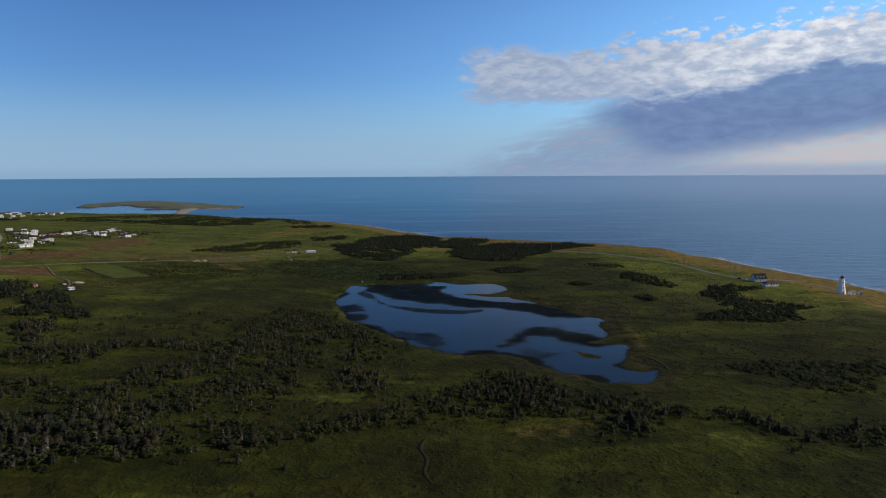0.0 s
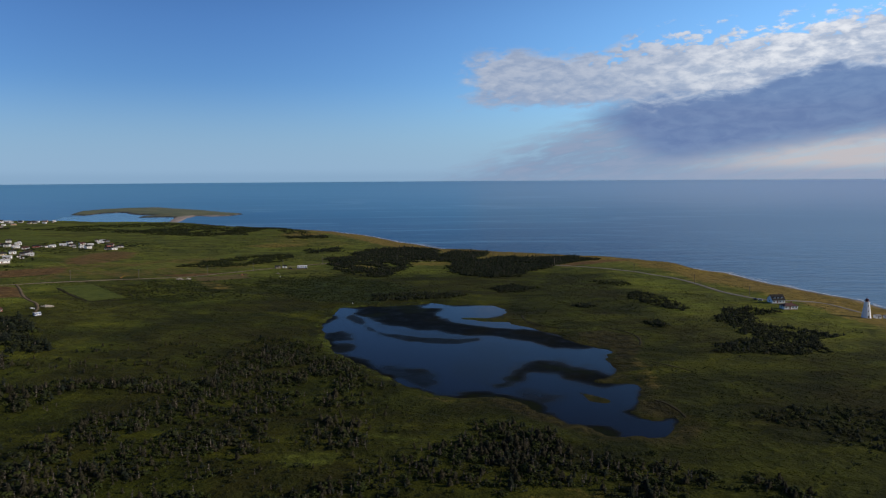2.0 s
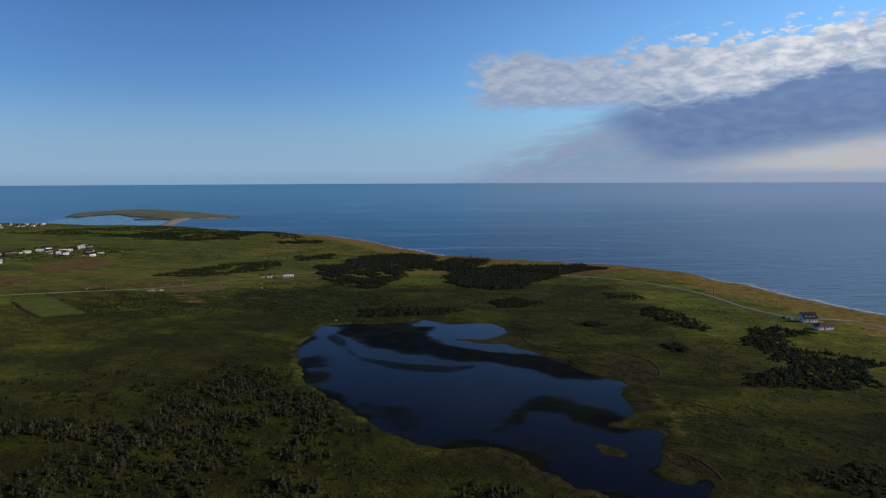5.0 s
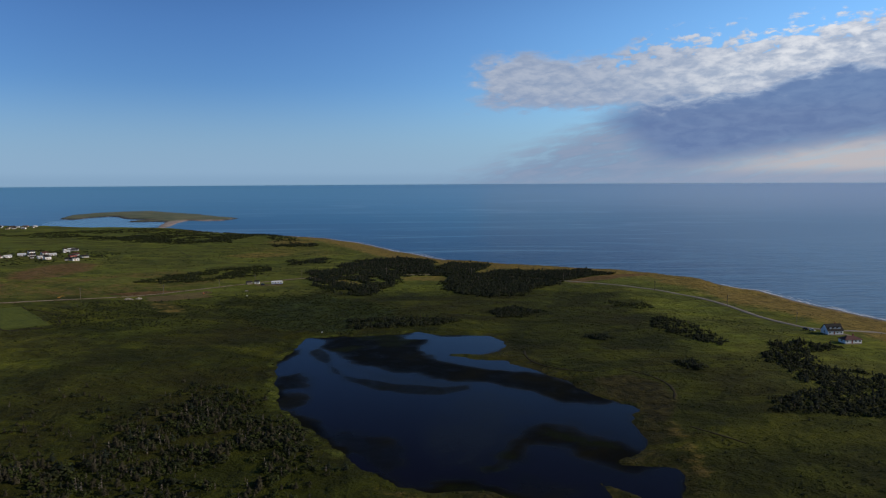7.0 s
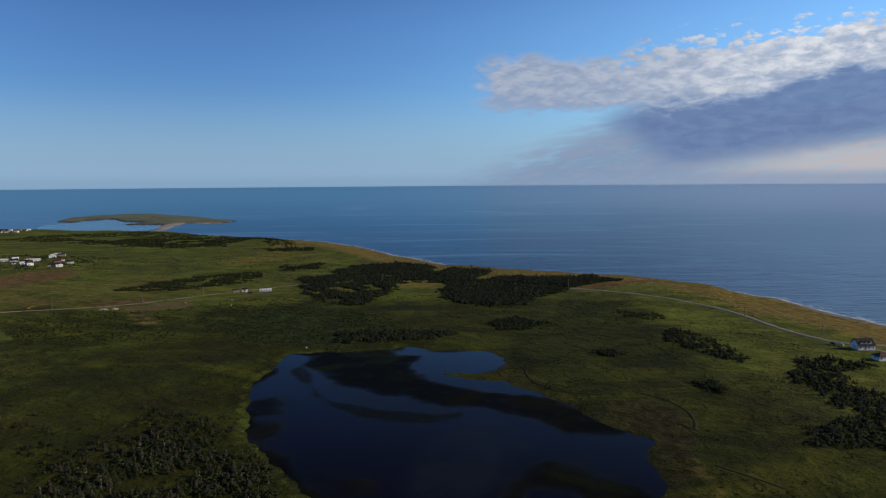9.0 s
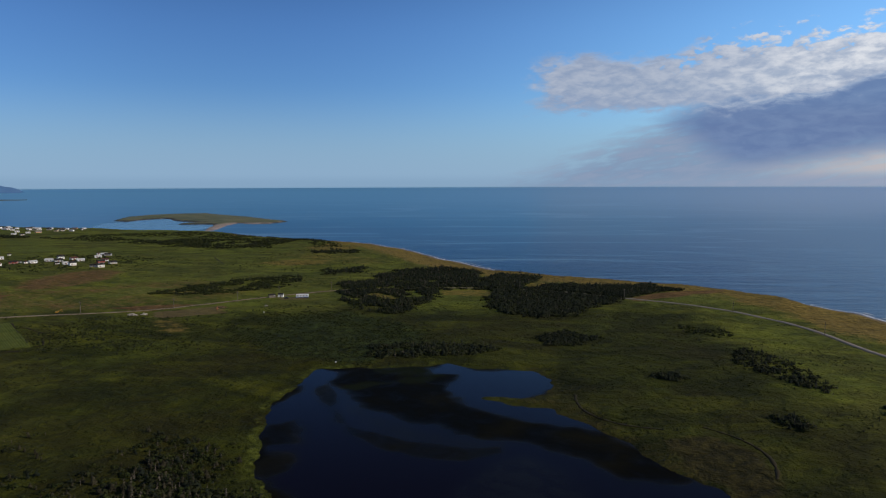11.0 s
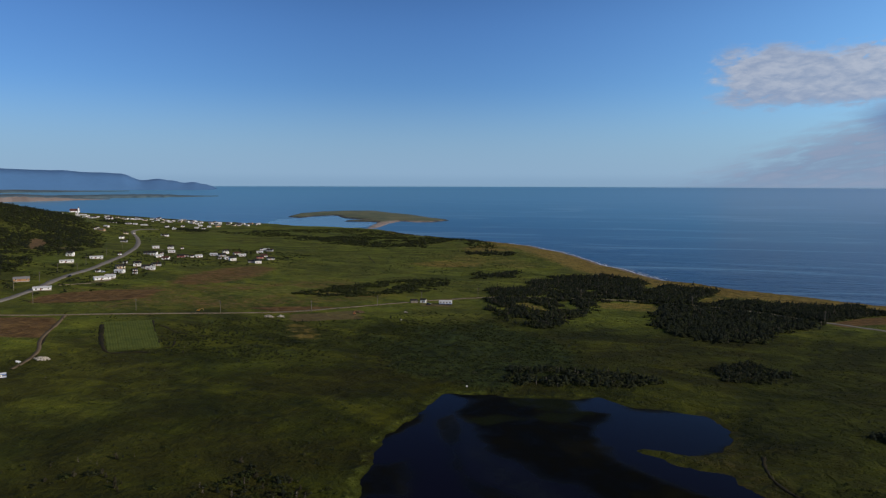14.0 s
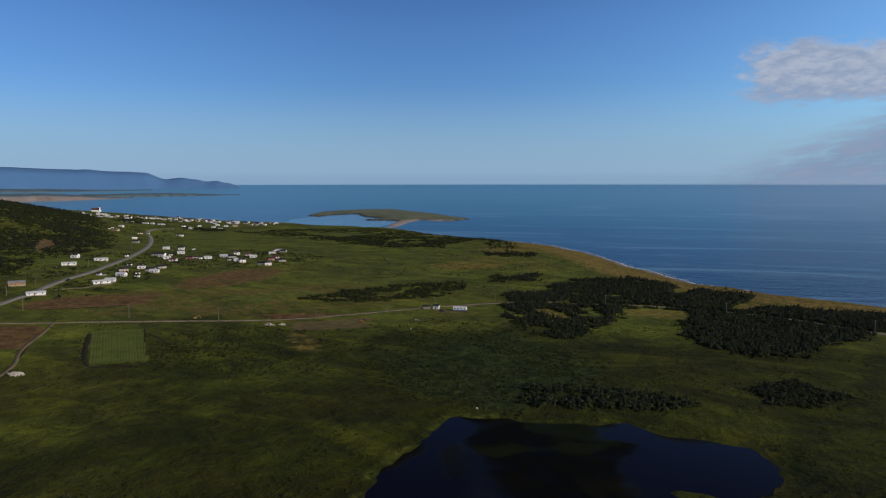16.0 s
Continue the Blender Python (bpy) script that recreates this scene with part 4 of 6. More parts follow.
# ---- plants ----


def spruce_shape(rng, tiers, pts, wide):
    """Trunk and drooping, ragged tiers of branches; one unit high."""
    v, f, m = [], [], []
    r = 0.022
    for k in range(4):
        a = k * math.pi / 2
        v.append((r * math.cos(a), r * math.sin(a), -0.06))
    v.append((0, 0, 0.9))
    for k in range(4):
        f.append((k, (k + 1) % 4, 4))
        m.append(1)
    for t in range(tiers):
        q = t / max(1, tiers - 1)
        z = 0.10 + 0.78 * q + rng.uniform(-0.03, 0.03)
        rad = wide * (1 - q) ** 0.6 * rng.uniform(0.6, 1.25) + 0.07
        cx, cy = rng.uniform(-0.07, 0.07), rng.uniform(-0.07, 0.07)
        top = len(v)
        v.append((cx, cy, min(1.0, z + (0.22 - 0.12 * q) * rng.uniform(0.8, 1.2))))
        n = pts * 2
        off = rng.uniform(0, 6.28)
        for k in range(n):
            a = off + k * 2 * math.pi / n + rng.uniform(-0.2, 0.2)
            rr = rad * (rng.uniform(0.85, 1.3) if k % 2 == 0 else rng.uniform(0.35, 0.6))
            v.append((cx + rr * math.cos(a), cy + rr * math.sin(a), z - (0.07 if k % 2 == 0 else -0.03) * rng.uniform(0.5, 1.4)))
        for k in range(n):
            f.append((top, top + 1 + k, top + 1 + (k + 1) % n))
            m.append(0)
    return np.array(v), np.array(f), np.array(m)


def dead_shape(rng, twigs):
    """A bare spruce: a thin stem and many grey twigs, shorter towards the top; one unit high."""
    v, f, m = [], [], []
    for k in range(4):
        a = k * math.pi / 2
        v.append((0.022 * math.cos(a), 0.022 * math.sin(a), -0.06))
    v.append((0, 0, 1.0))
    for k in range(4):
        f.append((k, (k + 1) % 4, 4))
        m.append(1)
    for t in range(twigs):
        z = 0.14 + 0.82 * (t + rng.random()) / twigs
        a, w = rng.uniform(0, 6.28), rng.uniform(0.018, 0.040)
        r = (0.25 * (1 - z) ** 0.8 + 0.04) * rng.uniform(0.6, 1.25)
        c, s = math.cos(a), math.sin(a)
        i = len(v)
        v += [(-s * w, c * w, z - w), (s * w, -c * w, z + w), (c * r, s * r, z + rng.uniform(-0.05, 0.06))]
        f.append((i, i + 1, i + 2))
        m.append(0)
    return np.array(v), np.array(f), np.array(m)


def shrub_shape(rng, clumps, sides, leaf=1.0):
    """A low bush: many small leafy clumps over an uneven dome, on short stems; one unit high."""
    v, f, m = [], [], []
    for k in range(3):
        a = k * 2.1
        i = len(v)
        v += [(0.03, 0, -0.1), (-0.03, 0.02, -0.1), (0.3 * math.cos(a), 0.3 * math.sin(a), 0.6)]
        f.append((i, i + 1, i + 2))
        m.append(1)
    for c in range(clumps):
        a, e = rng.uniform(0, 6.28), rng.uniform(0.05, 1.0)
        d = Vector((math.cos(a) * math.sqrt(1 - e * e * 0.8), math.sin(a) * math.sqrt(1 - e * e * 0.8), e))
        p = Vector((d.x * 0.62, d.y * 0.62, d.z * 0.72)) * rng.uniform(0.6, 1.05)
        p.z = max(p.z, 0.08)
        d = (d + Vector((rng.uniform(-0.5, 0.5), rng.uniform(-0.5, 0.5), rng.uniform(-0.1, 0.5)))).normalized()
        s = d.orthogonal().normalized()
        w = d.cross(s)
        i = len(v)
        v.append(tuple(p + d * rng.uniform(0.16, 0.30) * leaf))
        for k in range(sides):
            b = k * 2 * math.pi / sides + rng.uniform(-0.4, 0.4)
            q = p + (s * math.cos(b) + w * math.sin(b)) * rng.uniform(0.16, 0.32) * leaf - d * rng.uniform(0.0, 0.12) * leaf
            v.append(tuple(q))
        for k in range(sides):
            f.append((i, i + 1 + k, i + 1 + (k + 1) % sides))
            m.append(0)
    return np.array(v), np.array(f), np.array(m)


def tuft_shape(rng):
    """A tussock of grass or low heath."""
    v, f = [], []
    for k in range(3):
        a = rng.uniform(0, 6.28)
        c, s = math.cos(a), math.sin(a)
        px, py = rng.uniform(-0.5, 0.5), rng.uniform(-0.5, 0.5)
        i = len(v)
        v += [(px - 0.5 * c, py - 0.5 * s, -0.1), (px + 0.5 * c, py + 0.5 * s, -0.1), (px + rng.uniform(-0.3, 0.3), py + rng.uniform(-0.3, 0.3), rng.uniform(0.6, 1.0))]
        f.append((i, i + 1, i + 2))
    return np.array(v), np.array(f), np.zeros(len(f), int)


_r = random.Random(5)
SHAPES = {
    "spruce": [spruce_shape(_r, 5, 4, 0.29) for _ in range(6)],
    "dead": [dead_shape(_r, 30) for _ in range(5)],
    "scrub": [spruce_shape(_r, 6, 5, 0.27) for _ in range(6)],
    "shrub": [shrub_shape(_r, 20, 4, 0.62) for _ in range(6)],
    "tuft": [tuft_shape(_r) for _ in range(6)],
    "mat": [shrub_shape(_r, 20, 4, 0.64) for _ in range(6)],
}
NEAR_SHAPES = {
    "spruce": [spruce_shape(_r, 9, 6, 0.28) for _ in range(6)],
    "dead": [dead_shape(_r, 70) for _ in range(5)],
    "scrub": [spruce_shape(_r, 11, 7, 0.26) for _ in range(6)],
    "shrub": [shrub_shape(_r, 60, 5, 0.6) for _ in range(6)],
}
LEAF = {"spruce": M_SPRUCE, "scrub": M_SCRUB, "dead": M_GREY, "shrub": M_SHRUB, "tuft": M_HEATH, "mat": M_MAT}
ASPECT = {"spruce": 1.3, "scrub": 1.15, "dead": 1.15, "shrub": 1.5, "tuft": 1.7, "mat": 2.1}


def scatter(name, rows, label, category):
    """Join plants at rows of (kind, x, y, height) into one object."""
    rng = np.random.default_rng(len(rows) + 3)
    mats = [M_SPRUCE, M_GREY, M_SHRUB, M_HEATH, M_BARK, M_MAT, M_SCRUB]
    slot = {"spruce": 0, "dead": 1, "shrub": 2, "tuft": 3, "mat": 5, "scrub": 6}
    V, F, MI, at = [], [], [], 0
    for kind in ("spruce", "dead", "shrub", "tuft", "mat", "scrub"):
        sel = [(x, y, h) for k, x, y, h in rows if k == kind]
        if not sel:
            continue
        sel = np.array(sel)
        pick = rng.integers(0, len(SHAPES[kind]), len(sel))
        for s, (v, f, m) in enumerate(SHAPES[kind]):
            g = sel[pick == s]
            if not len(g):
                continue
            k = len(g)
            a = rng.uniform(0, 6.28, k)
            w = g[:, 2] * ASPECT[kind] * rng.uniform(0.75, 1.25, k)
            z = height(g[:, 0], g[:, 1])
            lean = rng.normal(0, 0.05, (k, 2))
            X = (v[None, :, 0] * np.cos(a)[:, None] - v[None, :, 1] * np.sin(a)[:, None]) * w[:, None] + v[None, :, 2] * (lean[:, :1] * g[:, 2:3]) + g[:, :1]
            Y = (v[None, :, 0] * np.sin(a)[:, None] + v[None, :, 1] * np.cos(a)[:, None]) * w[:, None] + v[None, :, 2] * (lean[:, 1:] * g[:, 2:3]) + g[:, 1:2]
            Z = v[None, :, 2] * g[:, 2:3] + z[:, None]
            V.append(np.stack([X, Y, Z], -1).reshape(-1, 3))
            F.append((f[None] + (np.arange(k) * len(v))[:, None, None] + at).reshape(-1, 3))
            MI.append(np.tile(np.where(m == 1, 4, slot[kind]), k))
            at += k * len(v)
    me = mesh_of(name, np.concatenate(V), np.concatenate(F), mats, np.concatenate(MI))
    return tagged(new(name, me), label, category, kind="stuff")


def sow(poly, count, mix, low, high, seed, clump=0.5, size=22.0, over=14, rag=1.0, fuzz=0.0):
    """Rows of plants inside an outline, thinned by noise into clumps."""
    rng = np.random.default_rng(seed)
    p = np.array(poly, float)
    lo, hi = p.min(0) - 6, p.max(0) + 6
    x, y = rng.uniform(lo[0], hi[0], int(count * over)), rng.uniform(lo[1], hi[1], int(count * over))
    d = sdf(x, y, poly) + rag * ((wave(x, y, 16) - 0.5) * 16 + (wave(x + 31, y, 45) - 0.5) * 14 + rng.normal(0, 3.5, len(x)))
    keep = (d > 0) & (wave(x + 900, y + 300, size) * 0.6 + wave(x, y, size * 0.45) * 0.4 > clump * 0.75 + (rng.normal(0, fuzz, len(x)) if fuzz else 0))
    keep &= (sdf(x, y, CLEARING) < 0) & (in_pond(x, y) < -2) & (inland(x, y) > 22) & (away(x, y, ROAD_COAST) > 4.2) & (away(x, y, ROAD_MAIN) > 9)
    x, y = x[keep][:count], y[keep][:count]
    keep = strip_area(x, y, LUSH + PEAT + SOIL + GLADES + STRIPS + BANKS + [DRY_PATCH], 1) < 0.5
    x, y = x[keep], y[keep]
    kinds = list(mix)
    k = rng.choice(len(kinds), len(x), p=np.array([mix[q] for q in kinds]) / sum(mix.values()))
    scale = {"spruce": 0.85, "scrub": 0.85, "dead": 0.8, "shrub": 0.6, "tuft": 1.0, "mat": 0.55}
    return [(kinds[a], float(b), float(c), float((low + (high - low) * rng.random() ** 1.4) * scale[kinds[a]])) for a, b, c in zip(k, x, y)]


DARK = {"spruce": 0.36, "mat": 0.50, "dead": 0.04, "shrub": 0.10}
MIXED = {"scrub": 0.36, "spruce": 0.09, "dead": 0.17, "mat": 0.16, "shrub": 0.22}
COPSE = {"shrub": 0.46, "mat": 0.20, "spruce": 0.12, "scrub": 0.12, "dead": 0.10}
THICK = {"spruce": 0.38, "mat": 0.36, "dead": 0.10, "shrub": 0.16}
LOW = {"mat": 0.50, "spruce": 0.36, "dead": 0.05, "shrub": 0.09}
LEAFY = {"shrub": 0.72, "mat": 0.28}
BUSH = {"spruce": 0.25, "dead": 0.08, "shrub": 0.67}

# ---- the land and water ----
build_ground()
build_sea()
build_pond()
build_island()
build_far_coast()
ribbon("road_1", ROAD_COAST[:13], 3.3, M_GRAVEL, "pale gravel coast road", "road")
ribbon("road_9", ROAD_COAST[12:], 4.4, M_ASPHALT, "pale worn coast road along the bluff", "road")
ribbon("road_2", ROAD_MAIN, 6.4, M_ASPHALT, "worn grey asphalt village road", "road", lift=0.3)
ribbon("road_3", TRACK, 2.3, M_DIRT, "dirt track down to a camper", "track")
ribbon("road_4", [(289, 666), (300, 652), (302, 634)], 4.0, M_GRAVEL, "gravel drive beside the white inn", "track", step=3)
for i, line in enumerate(([(-487, 799), (-478, 812), (-489, 833)], [(-575, 928), (-546, 918), (-535, 925)], [(-494, 774), (-488, 788), (-479, 799)], [(-717, 1144), (-663, 1111), (-612, 1073)])):
    ribbon("road_%d" % (i + 5), line, 2.6, M_GRAVEL, "short gravel drive to a village house", "track", step=3)
for i, line in enumerate(([(-347, 675), (-324, 650), (-301, 628), (-288, 620), (-283, 626), (-277, 632), (-269, 633)], [(-327, 701), (-295, 667), (-279, 652)], [(-313, 691), (-307, 691), (-291, 681), (-277, 682)], [(-276, 663), (-266, 648), (-273, 648)],
                          [(-413, 1249), (-388, 1204), (-360, 1158)], [(-356, 638), (-342, 622), (-328, 607), (-316, 593)], [(-468, 713), (-444, 708), (-418, 730), (-397, 759)],
                          [(-8, 262), (-10, 252), (-6, 243), (-8, 232), (-4, 222)], [(66, 602), (65, 591), (68, 573), (83, 556), (103, 551)], [(120, 557), (132, 544), (138, 526), (136, 509), (132, 499)], [(127, 459), (136, 449), (146, 436)], [(109, 386), (114, 376), (116, 366), (116, 359)])):
    ribbon("ditch_%d" % (i + 1), line, 2.8 if i == 0 else 1.5, M_DITCH, "narrow dark peat ditch", "ditch", lift=0.03, step=3, wobble=0.5)


def field_ridges():
    """Low ridges of cut grass along the small hay field."""
    a, b, c, d = [Vector(p) for p in LUSH[0]]
    V, F = [], []
    for k in range(19):
        s = (k + 0.5 + 0.5 * float(wave(k * 5.0, 1, 3)) - 0.25) / 19
        p, q = a.lerp(b, s), d.lerp(c, s)
        n = 36
        t = (q - p).normalized()
        o = Vector((-t.y, t.x))
        base = len(V)
        for i in range(n + 1):
            m = p.lerp(q, 0.03 + 0.94 * i / n)
            g = H(m.x, m.y)
            w = 0.9 + 0.4 * float(wave(i * 2.0, k * 7.0, 5))
            for off, h in ((-w, -0.1), (0.0, 0.16 + 0.14 * float(wave(i * 3.0, k * 11.0, 6))), (w, -0.1)):
                V.append((m.x + o.x * off, m.y + o.y * off, g + h))
        for i in range(n):
            for j in (0, 1):
                z = base + i * 3 + j
                F.append((z, z + 1, z + 4, z + 3))
    tagged(new("hay_rows", mesh_of("hay_rows", V, F, [M_SWARD])), "low green rows of cut grass in a small field", "hay rows", kind="stuff")


field_ridges()


def build_surf():
    """Broken white water along the beach."""
    pts = resample(COAST[9:33], 4.0)
    rng = np.random.default_rng(8)
    V, F = [], []
    for i in range(1, len(pts) - 1):
        t = (pts[i + 1] - pts[i - 1]).normalized()
        o = Vector((-t.y, t.x))
        q = pts[i] + o * 5
        if inland(np.array([q.x]), np.array([q.y]))[0] > inland(np.array([pts[i].x]), np.array([pts[i].y]))[0]:
            o = -o
        ks = np.linspace(0, 40, 41)
        d = inland(pts[i].x + o.x * ks, pts[i].y + o.y * ks)
        k0 = ks[np.argmax(d < -1.5)]
        for rank in range(3):
            if rng.random() < (0.03, 0.88, 0.97)[rank]:
                continue
            k = k0 + rank * 7 + 1.5 + rng.uniform(-1.5, 2.5)
            c = pts[i] + o * k
            L, W = rng.uniform(3.0, 8.0), rng.uniform(0.4, 1.0)
            b = len(V)
            for sx, sy in ((-1, 0), (-0.5, 1), (0.4, 0.8), (1, 0.1), (0.5, -0.8), (-0.4, -1)):
                p = c + t * (L * sx * rng.uniform(0.8, 1.2)) + o * (W * sy * rng.uniform(0.6, 1.3))
                V.append((p.x, p.y, 0.35 + 0.1 * rng.random()))
            F.append(tuple(range(b, b + 6)))
    tagged(new("surf", mesh_of("surf", V, F, [M_FOAM])), "broken white surf along the shore", "surf", kind="stuff")


build_surf()

_lag = [(-1192, 2359), (-1138, 2541), (-1026, 2380), (-855, 2269), (-787, 2063), (-749, 1955), (-805, 1935), (-884, 1930), (-977, 1944), (-1089, 2008), (-1186, 2216)]
_x, _y, _f = grid(np.arange(-1345, -770, 12.0), np.arange(1860, 2640, 12.0))
_f = _f[(sdf(_x, _y, _lag) + 14 + (wave(_x, _y, 50) - 0.5) * 30)[_f].min(1) > 0]
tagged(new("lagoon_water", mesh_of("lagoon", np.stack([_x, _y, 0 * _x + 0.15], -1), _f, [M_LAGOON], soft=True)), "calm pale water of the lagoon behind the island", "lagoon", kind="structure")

# ---- the lighthouse and the inn ----


def lighthouse(x, y):
    base = tagged(new("lighthouse"), "tall white tapered octagonal lighthouse with a red lantern", "lighthouse")
    turn = pose(0, 0, 0, 0, 0, 22.5)
    part("tower", tube(3.9, 2.05, 13.2, 0, 8, turn=turn), M_WHITE, base)
    part("plinth", tube(4.3, 4.1, 1.6, -1.2, 8, turn=turn), M_STONE, base)
    part("cornice", tube(2.1, 2.4, 0.6, 13.2, 8, turn=turn), M_WHITE, base)
    part("gallery", tube(2.5, 2.5, 0.18, 13.8, 8, turn=turn), M_WHITE, base)
    for k in range(8):
        a = radians(k * 45 + 22.5)
        part("rail_post", tube(0.05, 0.05, 1.1, 14.05, 6, 2.25 * math.cos(a), 2.25 * math.sin(a)), M_STEEL, base)
    rail = bmesh.new()
    for k in range(8):
        a, b = radians(k * 45 + 22.5), radians(k * 45 + 67.5)
        p, q = Vector((2.25 * math.cos(a), 2.25 * math.sin(a))), Vector((2.25 * math.cos(b), 2.25 * math.sin(b)))
        c = (p + q) / 2
        box((q - p).length, 0.07, 0.07, c.x, c.y, 15.1, bm=rail, turn=pose(0, 0, 0, 0, 0, math.degrees(math.atan2(q.y - p.y, q.x - p.x))))
    part("rail", rail, M_STEEL, base)
    lamp = part("lantern", tube(1.2, 1.2, 2.2, 14.05, 10), M_GLASS, base, "glazed lantern room")
    for k in range(10):
        a = radians(k * 36)
        part("mullion", box(0.12, 0.12, 2.2, 1.2 * math.cos(a), 1.2 * math.sin(a), 14.05), M_LANTERN, lamp)
    part("lantern_base", tube(1.3, 1.3, 0.75, 14.02, 10), M_LANTERN, base)
    part("dome", tube(1.25, 0.2, 0.8, 16.2, 10), M_LANTERN, base, "red conical lantern roof")
    part("finial", tube(0.12, 0.04, 0.9, 17.4, 6), M_STEEL, base)
    part("door", box(1.1, 0.3, 2.2, 0, -3.55, 0.3), M_WOODGREY, base)
    for k, z in ((0, 5.5), (1, 10.2)):
        add_window(base, 0, -(3.62 - 1.72 * z / 13.2) - 0.06, z, 0.7, 1.1, 0)
    base.matrix_basis = stand(x, y) @ Matrix.Scale(0.93, 4)
    return base


lighthouse(338, 597)


def low_shed(x, y, w, d, h, wall, roof, label, turn, name="shed", category="shed"):
    base = tagged(new(name), label, category)
    part("wall", gable_wall(w, d, h, d * 0.28, 0.8), wall, base)
    part("roof", gable_roof(w, d, h, d * 0.28, 0.25, 0.15), roof, base)
    part("door", box(1.0, 0.1, 2.0, 0, -d / 2 - 0.05, 0.1), M_WOODGREY, base)
    add_window(base, w * 0.3, -d / 2 - 0.05, 1.1, 0.8, 0.8, 0)
    base.matrix_basis = stand(x, y, turn)
    return base


low_shed(348, 599, 4.6, 3.4, 2.1, M_WHITE, M_ROOFG, "small white fog-alarm shed with a grey roof", 8)
low_shed(357, 602, 3.6, 3, 2.0, M_WHITE, M_ROOFG, "small white store shed beside the lighthouse", -5)

inn = house(12.0, 9.0, 3.1, 4.2, M_WHITE, M_ROOFD, "white inn with a steep dark roof and white dormers", 4, 1, dormers=3)
inn.name = "inn"
inn["category"], inn["group"] = "inn", "lighthouse station"
inn.matrix_basis = stand(291, 650, 5, 0.3) @ Matrix.Scale(0.94, 4)
annex = house(12, 7, 2.6, 2.2, M_WHITE, M_ROOFR, "long low white annex with a maroon hip roof", 4, 1, hip=True)
annex.name = "annex"
annex["category"], annex["group"] = "cottage", "lighthouse station"
annex.matrix_basis = stand(288.5, 622, 8, 0.3)

# ---- village ----
KINDS = {
    "white": house(9.5, 6.6, 2.5, 1.5, M_WHITE, M_ROOFP, "white clapboard bungalow with a pale roof", 2, porch=True),
    "tall": house(8.4, 6.8, 3.9, 2.2, M_WHITE, M_ROOFD, "two-storey white house with a dark gable roof", 2, 2),
    "long": house(15, 6.2, 2.5, 1.1, M_WHITE, M_ROOFP, "long white bungalow with a low pale roof", 3, porch=True),
    "cream": house(9, 6.6, 2.8, 1.7, M_CREAM, M_ROOFD, "cream-sided house with a dark gable roof", 2, porch=True),
    "grey": house(10, 7, 2.6, 1.6, M_GREYW, M_ROOFD, "grey-sided bungalow with a dark roof", 3),
    "red": house(9, 6.2, 2.6, 1.5, M_RED, M_ROOFD, "red-painted bungalow with a dark roof", 2),
    "maroon": house(9, 6.6, 2.6, 1.6, M_WHITE, M_ROOFR, "white bungalow with a maroon roof", 2, porch=True),
    "ochre": house(13, 6.6, 2.6, 1.5, M_OCHRE, M_ROOFG, "ochre timber bungalow with a grey roof", 3),
    "hut": house(4.5, 3.6, 2.2, 1.0, M_WHITE, M_ROOFD, "small white garden shed with a dark roof", 1),
}
_used = set()
_hr = random.Random(21)


def settle(kind, x, y, turn):
    m = stand(x, y, turn, 0.3) @ Matrix.Diagonal((0.96, 0.96, 0.92, 1))
    if kind in _used:
        return copy_thing(KINDS[kind], m)
    _used.add(kind)
    KINDS[kind].matrix_basis = m
    return KINDS[kind]


def street(spots, kinds, turn, spread=20):
    for i, (x, y) in enumerate(spots):
        settle(kinds[i % len(kinds)], x, y, turn + _hr.uniform(-spread, spread))


# the near end: two loose rows off the asphalt road
street([(-566, 1089), (-522, 1059), (-538, 1113), (-558, 1185), (-579, 1235), (-564, 1055), (-592, 1015), (-629, 1082), (-698, 1131), (-505, 901), (-508, 861), (-492, 832)], ['white'], 38, 22)
street([(-555, 1092), (-571, 1232), (-490, 1107), (-482, 1053), (-627, 1035), (-516, 908), (-528, 936)], ['grey'], 38, 22)
street([(-581, 1135), (-510, 1052), (-474, 1054), (-614, 1031), (-680, 1141), (-535, 915), (-653, 937)], ['tall'], 38, 22)
street([(-561, 1133), (-516, 1133), (-570, 1001)], ['maroon'], 38, 22)
street([(-592, 1241), (-532, 1056), (-569, 1048), (-619, 1052), (-675, 1160), (-576, 1047), (-506, 880), (-495, 868), (-526, 851), (-636, 996), (-560, 924)], ['hut'], 38, 22)
street([(-507, 1108), (-576, 1036)], ['red'], 38, 22)
street([(-530, 885)], ['cream'], 38, 22)
street([(-487, 817), (-486, 750), (-601, 883), (-615, 938)], ['long'], 38, 22)
street([(-533, 770)], ['ochre'], 38, 22)
street([(-1928, 2055), (-1848, 2005), (-1832, 2012), (-1934, 2100), (-1766, 2038), (-1370, 1669), (-1378, 1695), (-1362, 1701), (-1880, 2120), (-1655, 1970), (-1638, 2000), (-1560, 1960),
        (-1476, 1907), (-1461, 1890), (-1422, 1880), (-1431, 1905), (-1388, 1880), (-1271, 1814), (-1254, 1821), (-1274, 1860), (-1247, 1851), (-1215, 1855)], ["white", "tall", "white", "grey", "long", "cream"], 30, 30)
street([(-1315, 1695), (-1291, 1651), (-1242, 1662), (-1225, 1666), (-1193, 1659), (-1104, 1633), (-1052, 1596), (-1094, 1675), (-1036, 1652), (-1041, 1389), (-987, 1322), (-1000, 1320), (-883, 1260),
        (-824, 1203), (-965, 1358), (-925, 1421), (-941, 1431)], ["white", "grey", "long", "white", "long", "tall", "white", "tall", "white", "white", "ochre", "hut", "tall", "grey", "cream", "tall", "grey"], 35, 30)
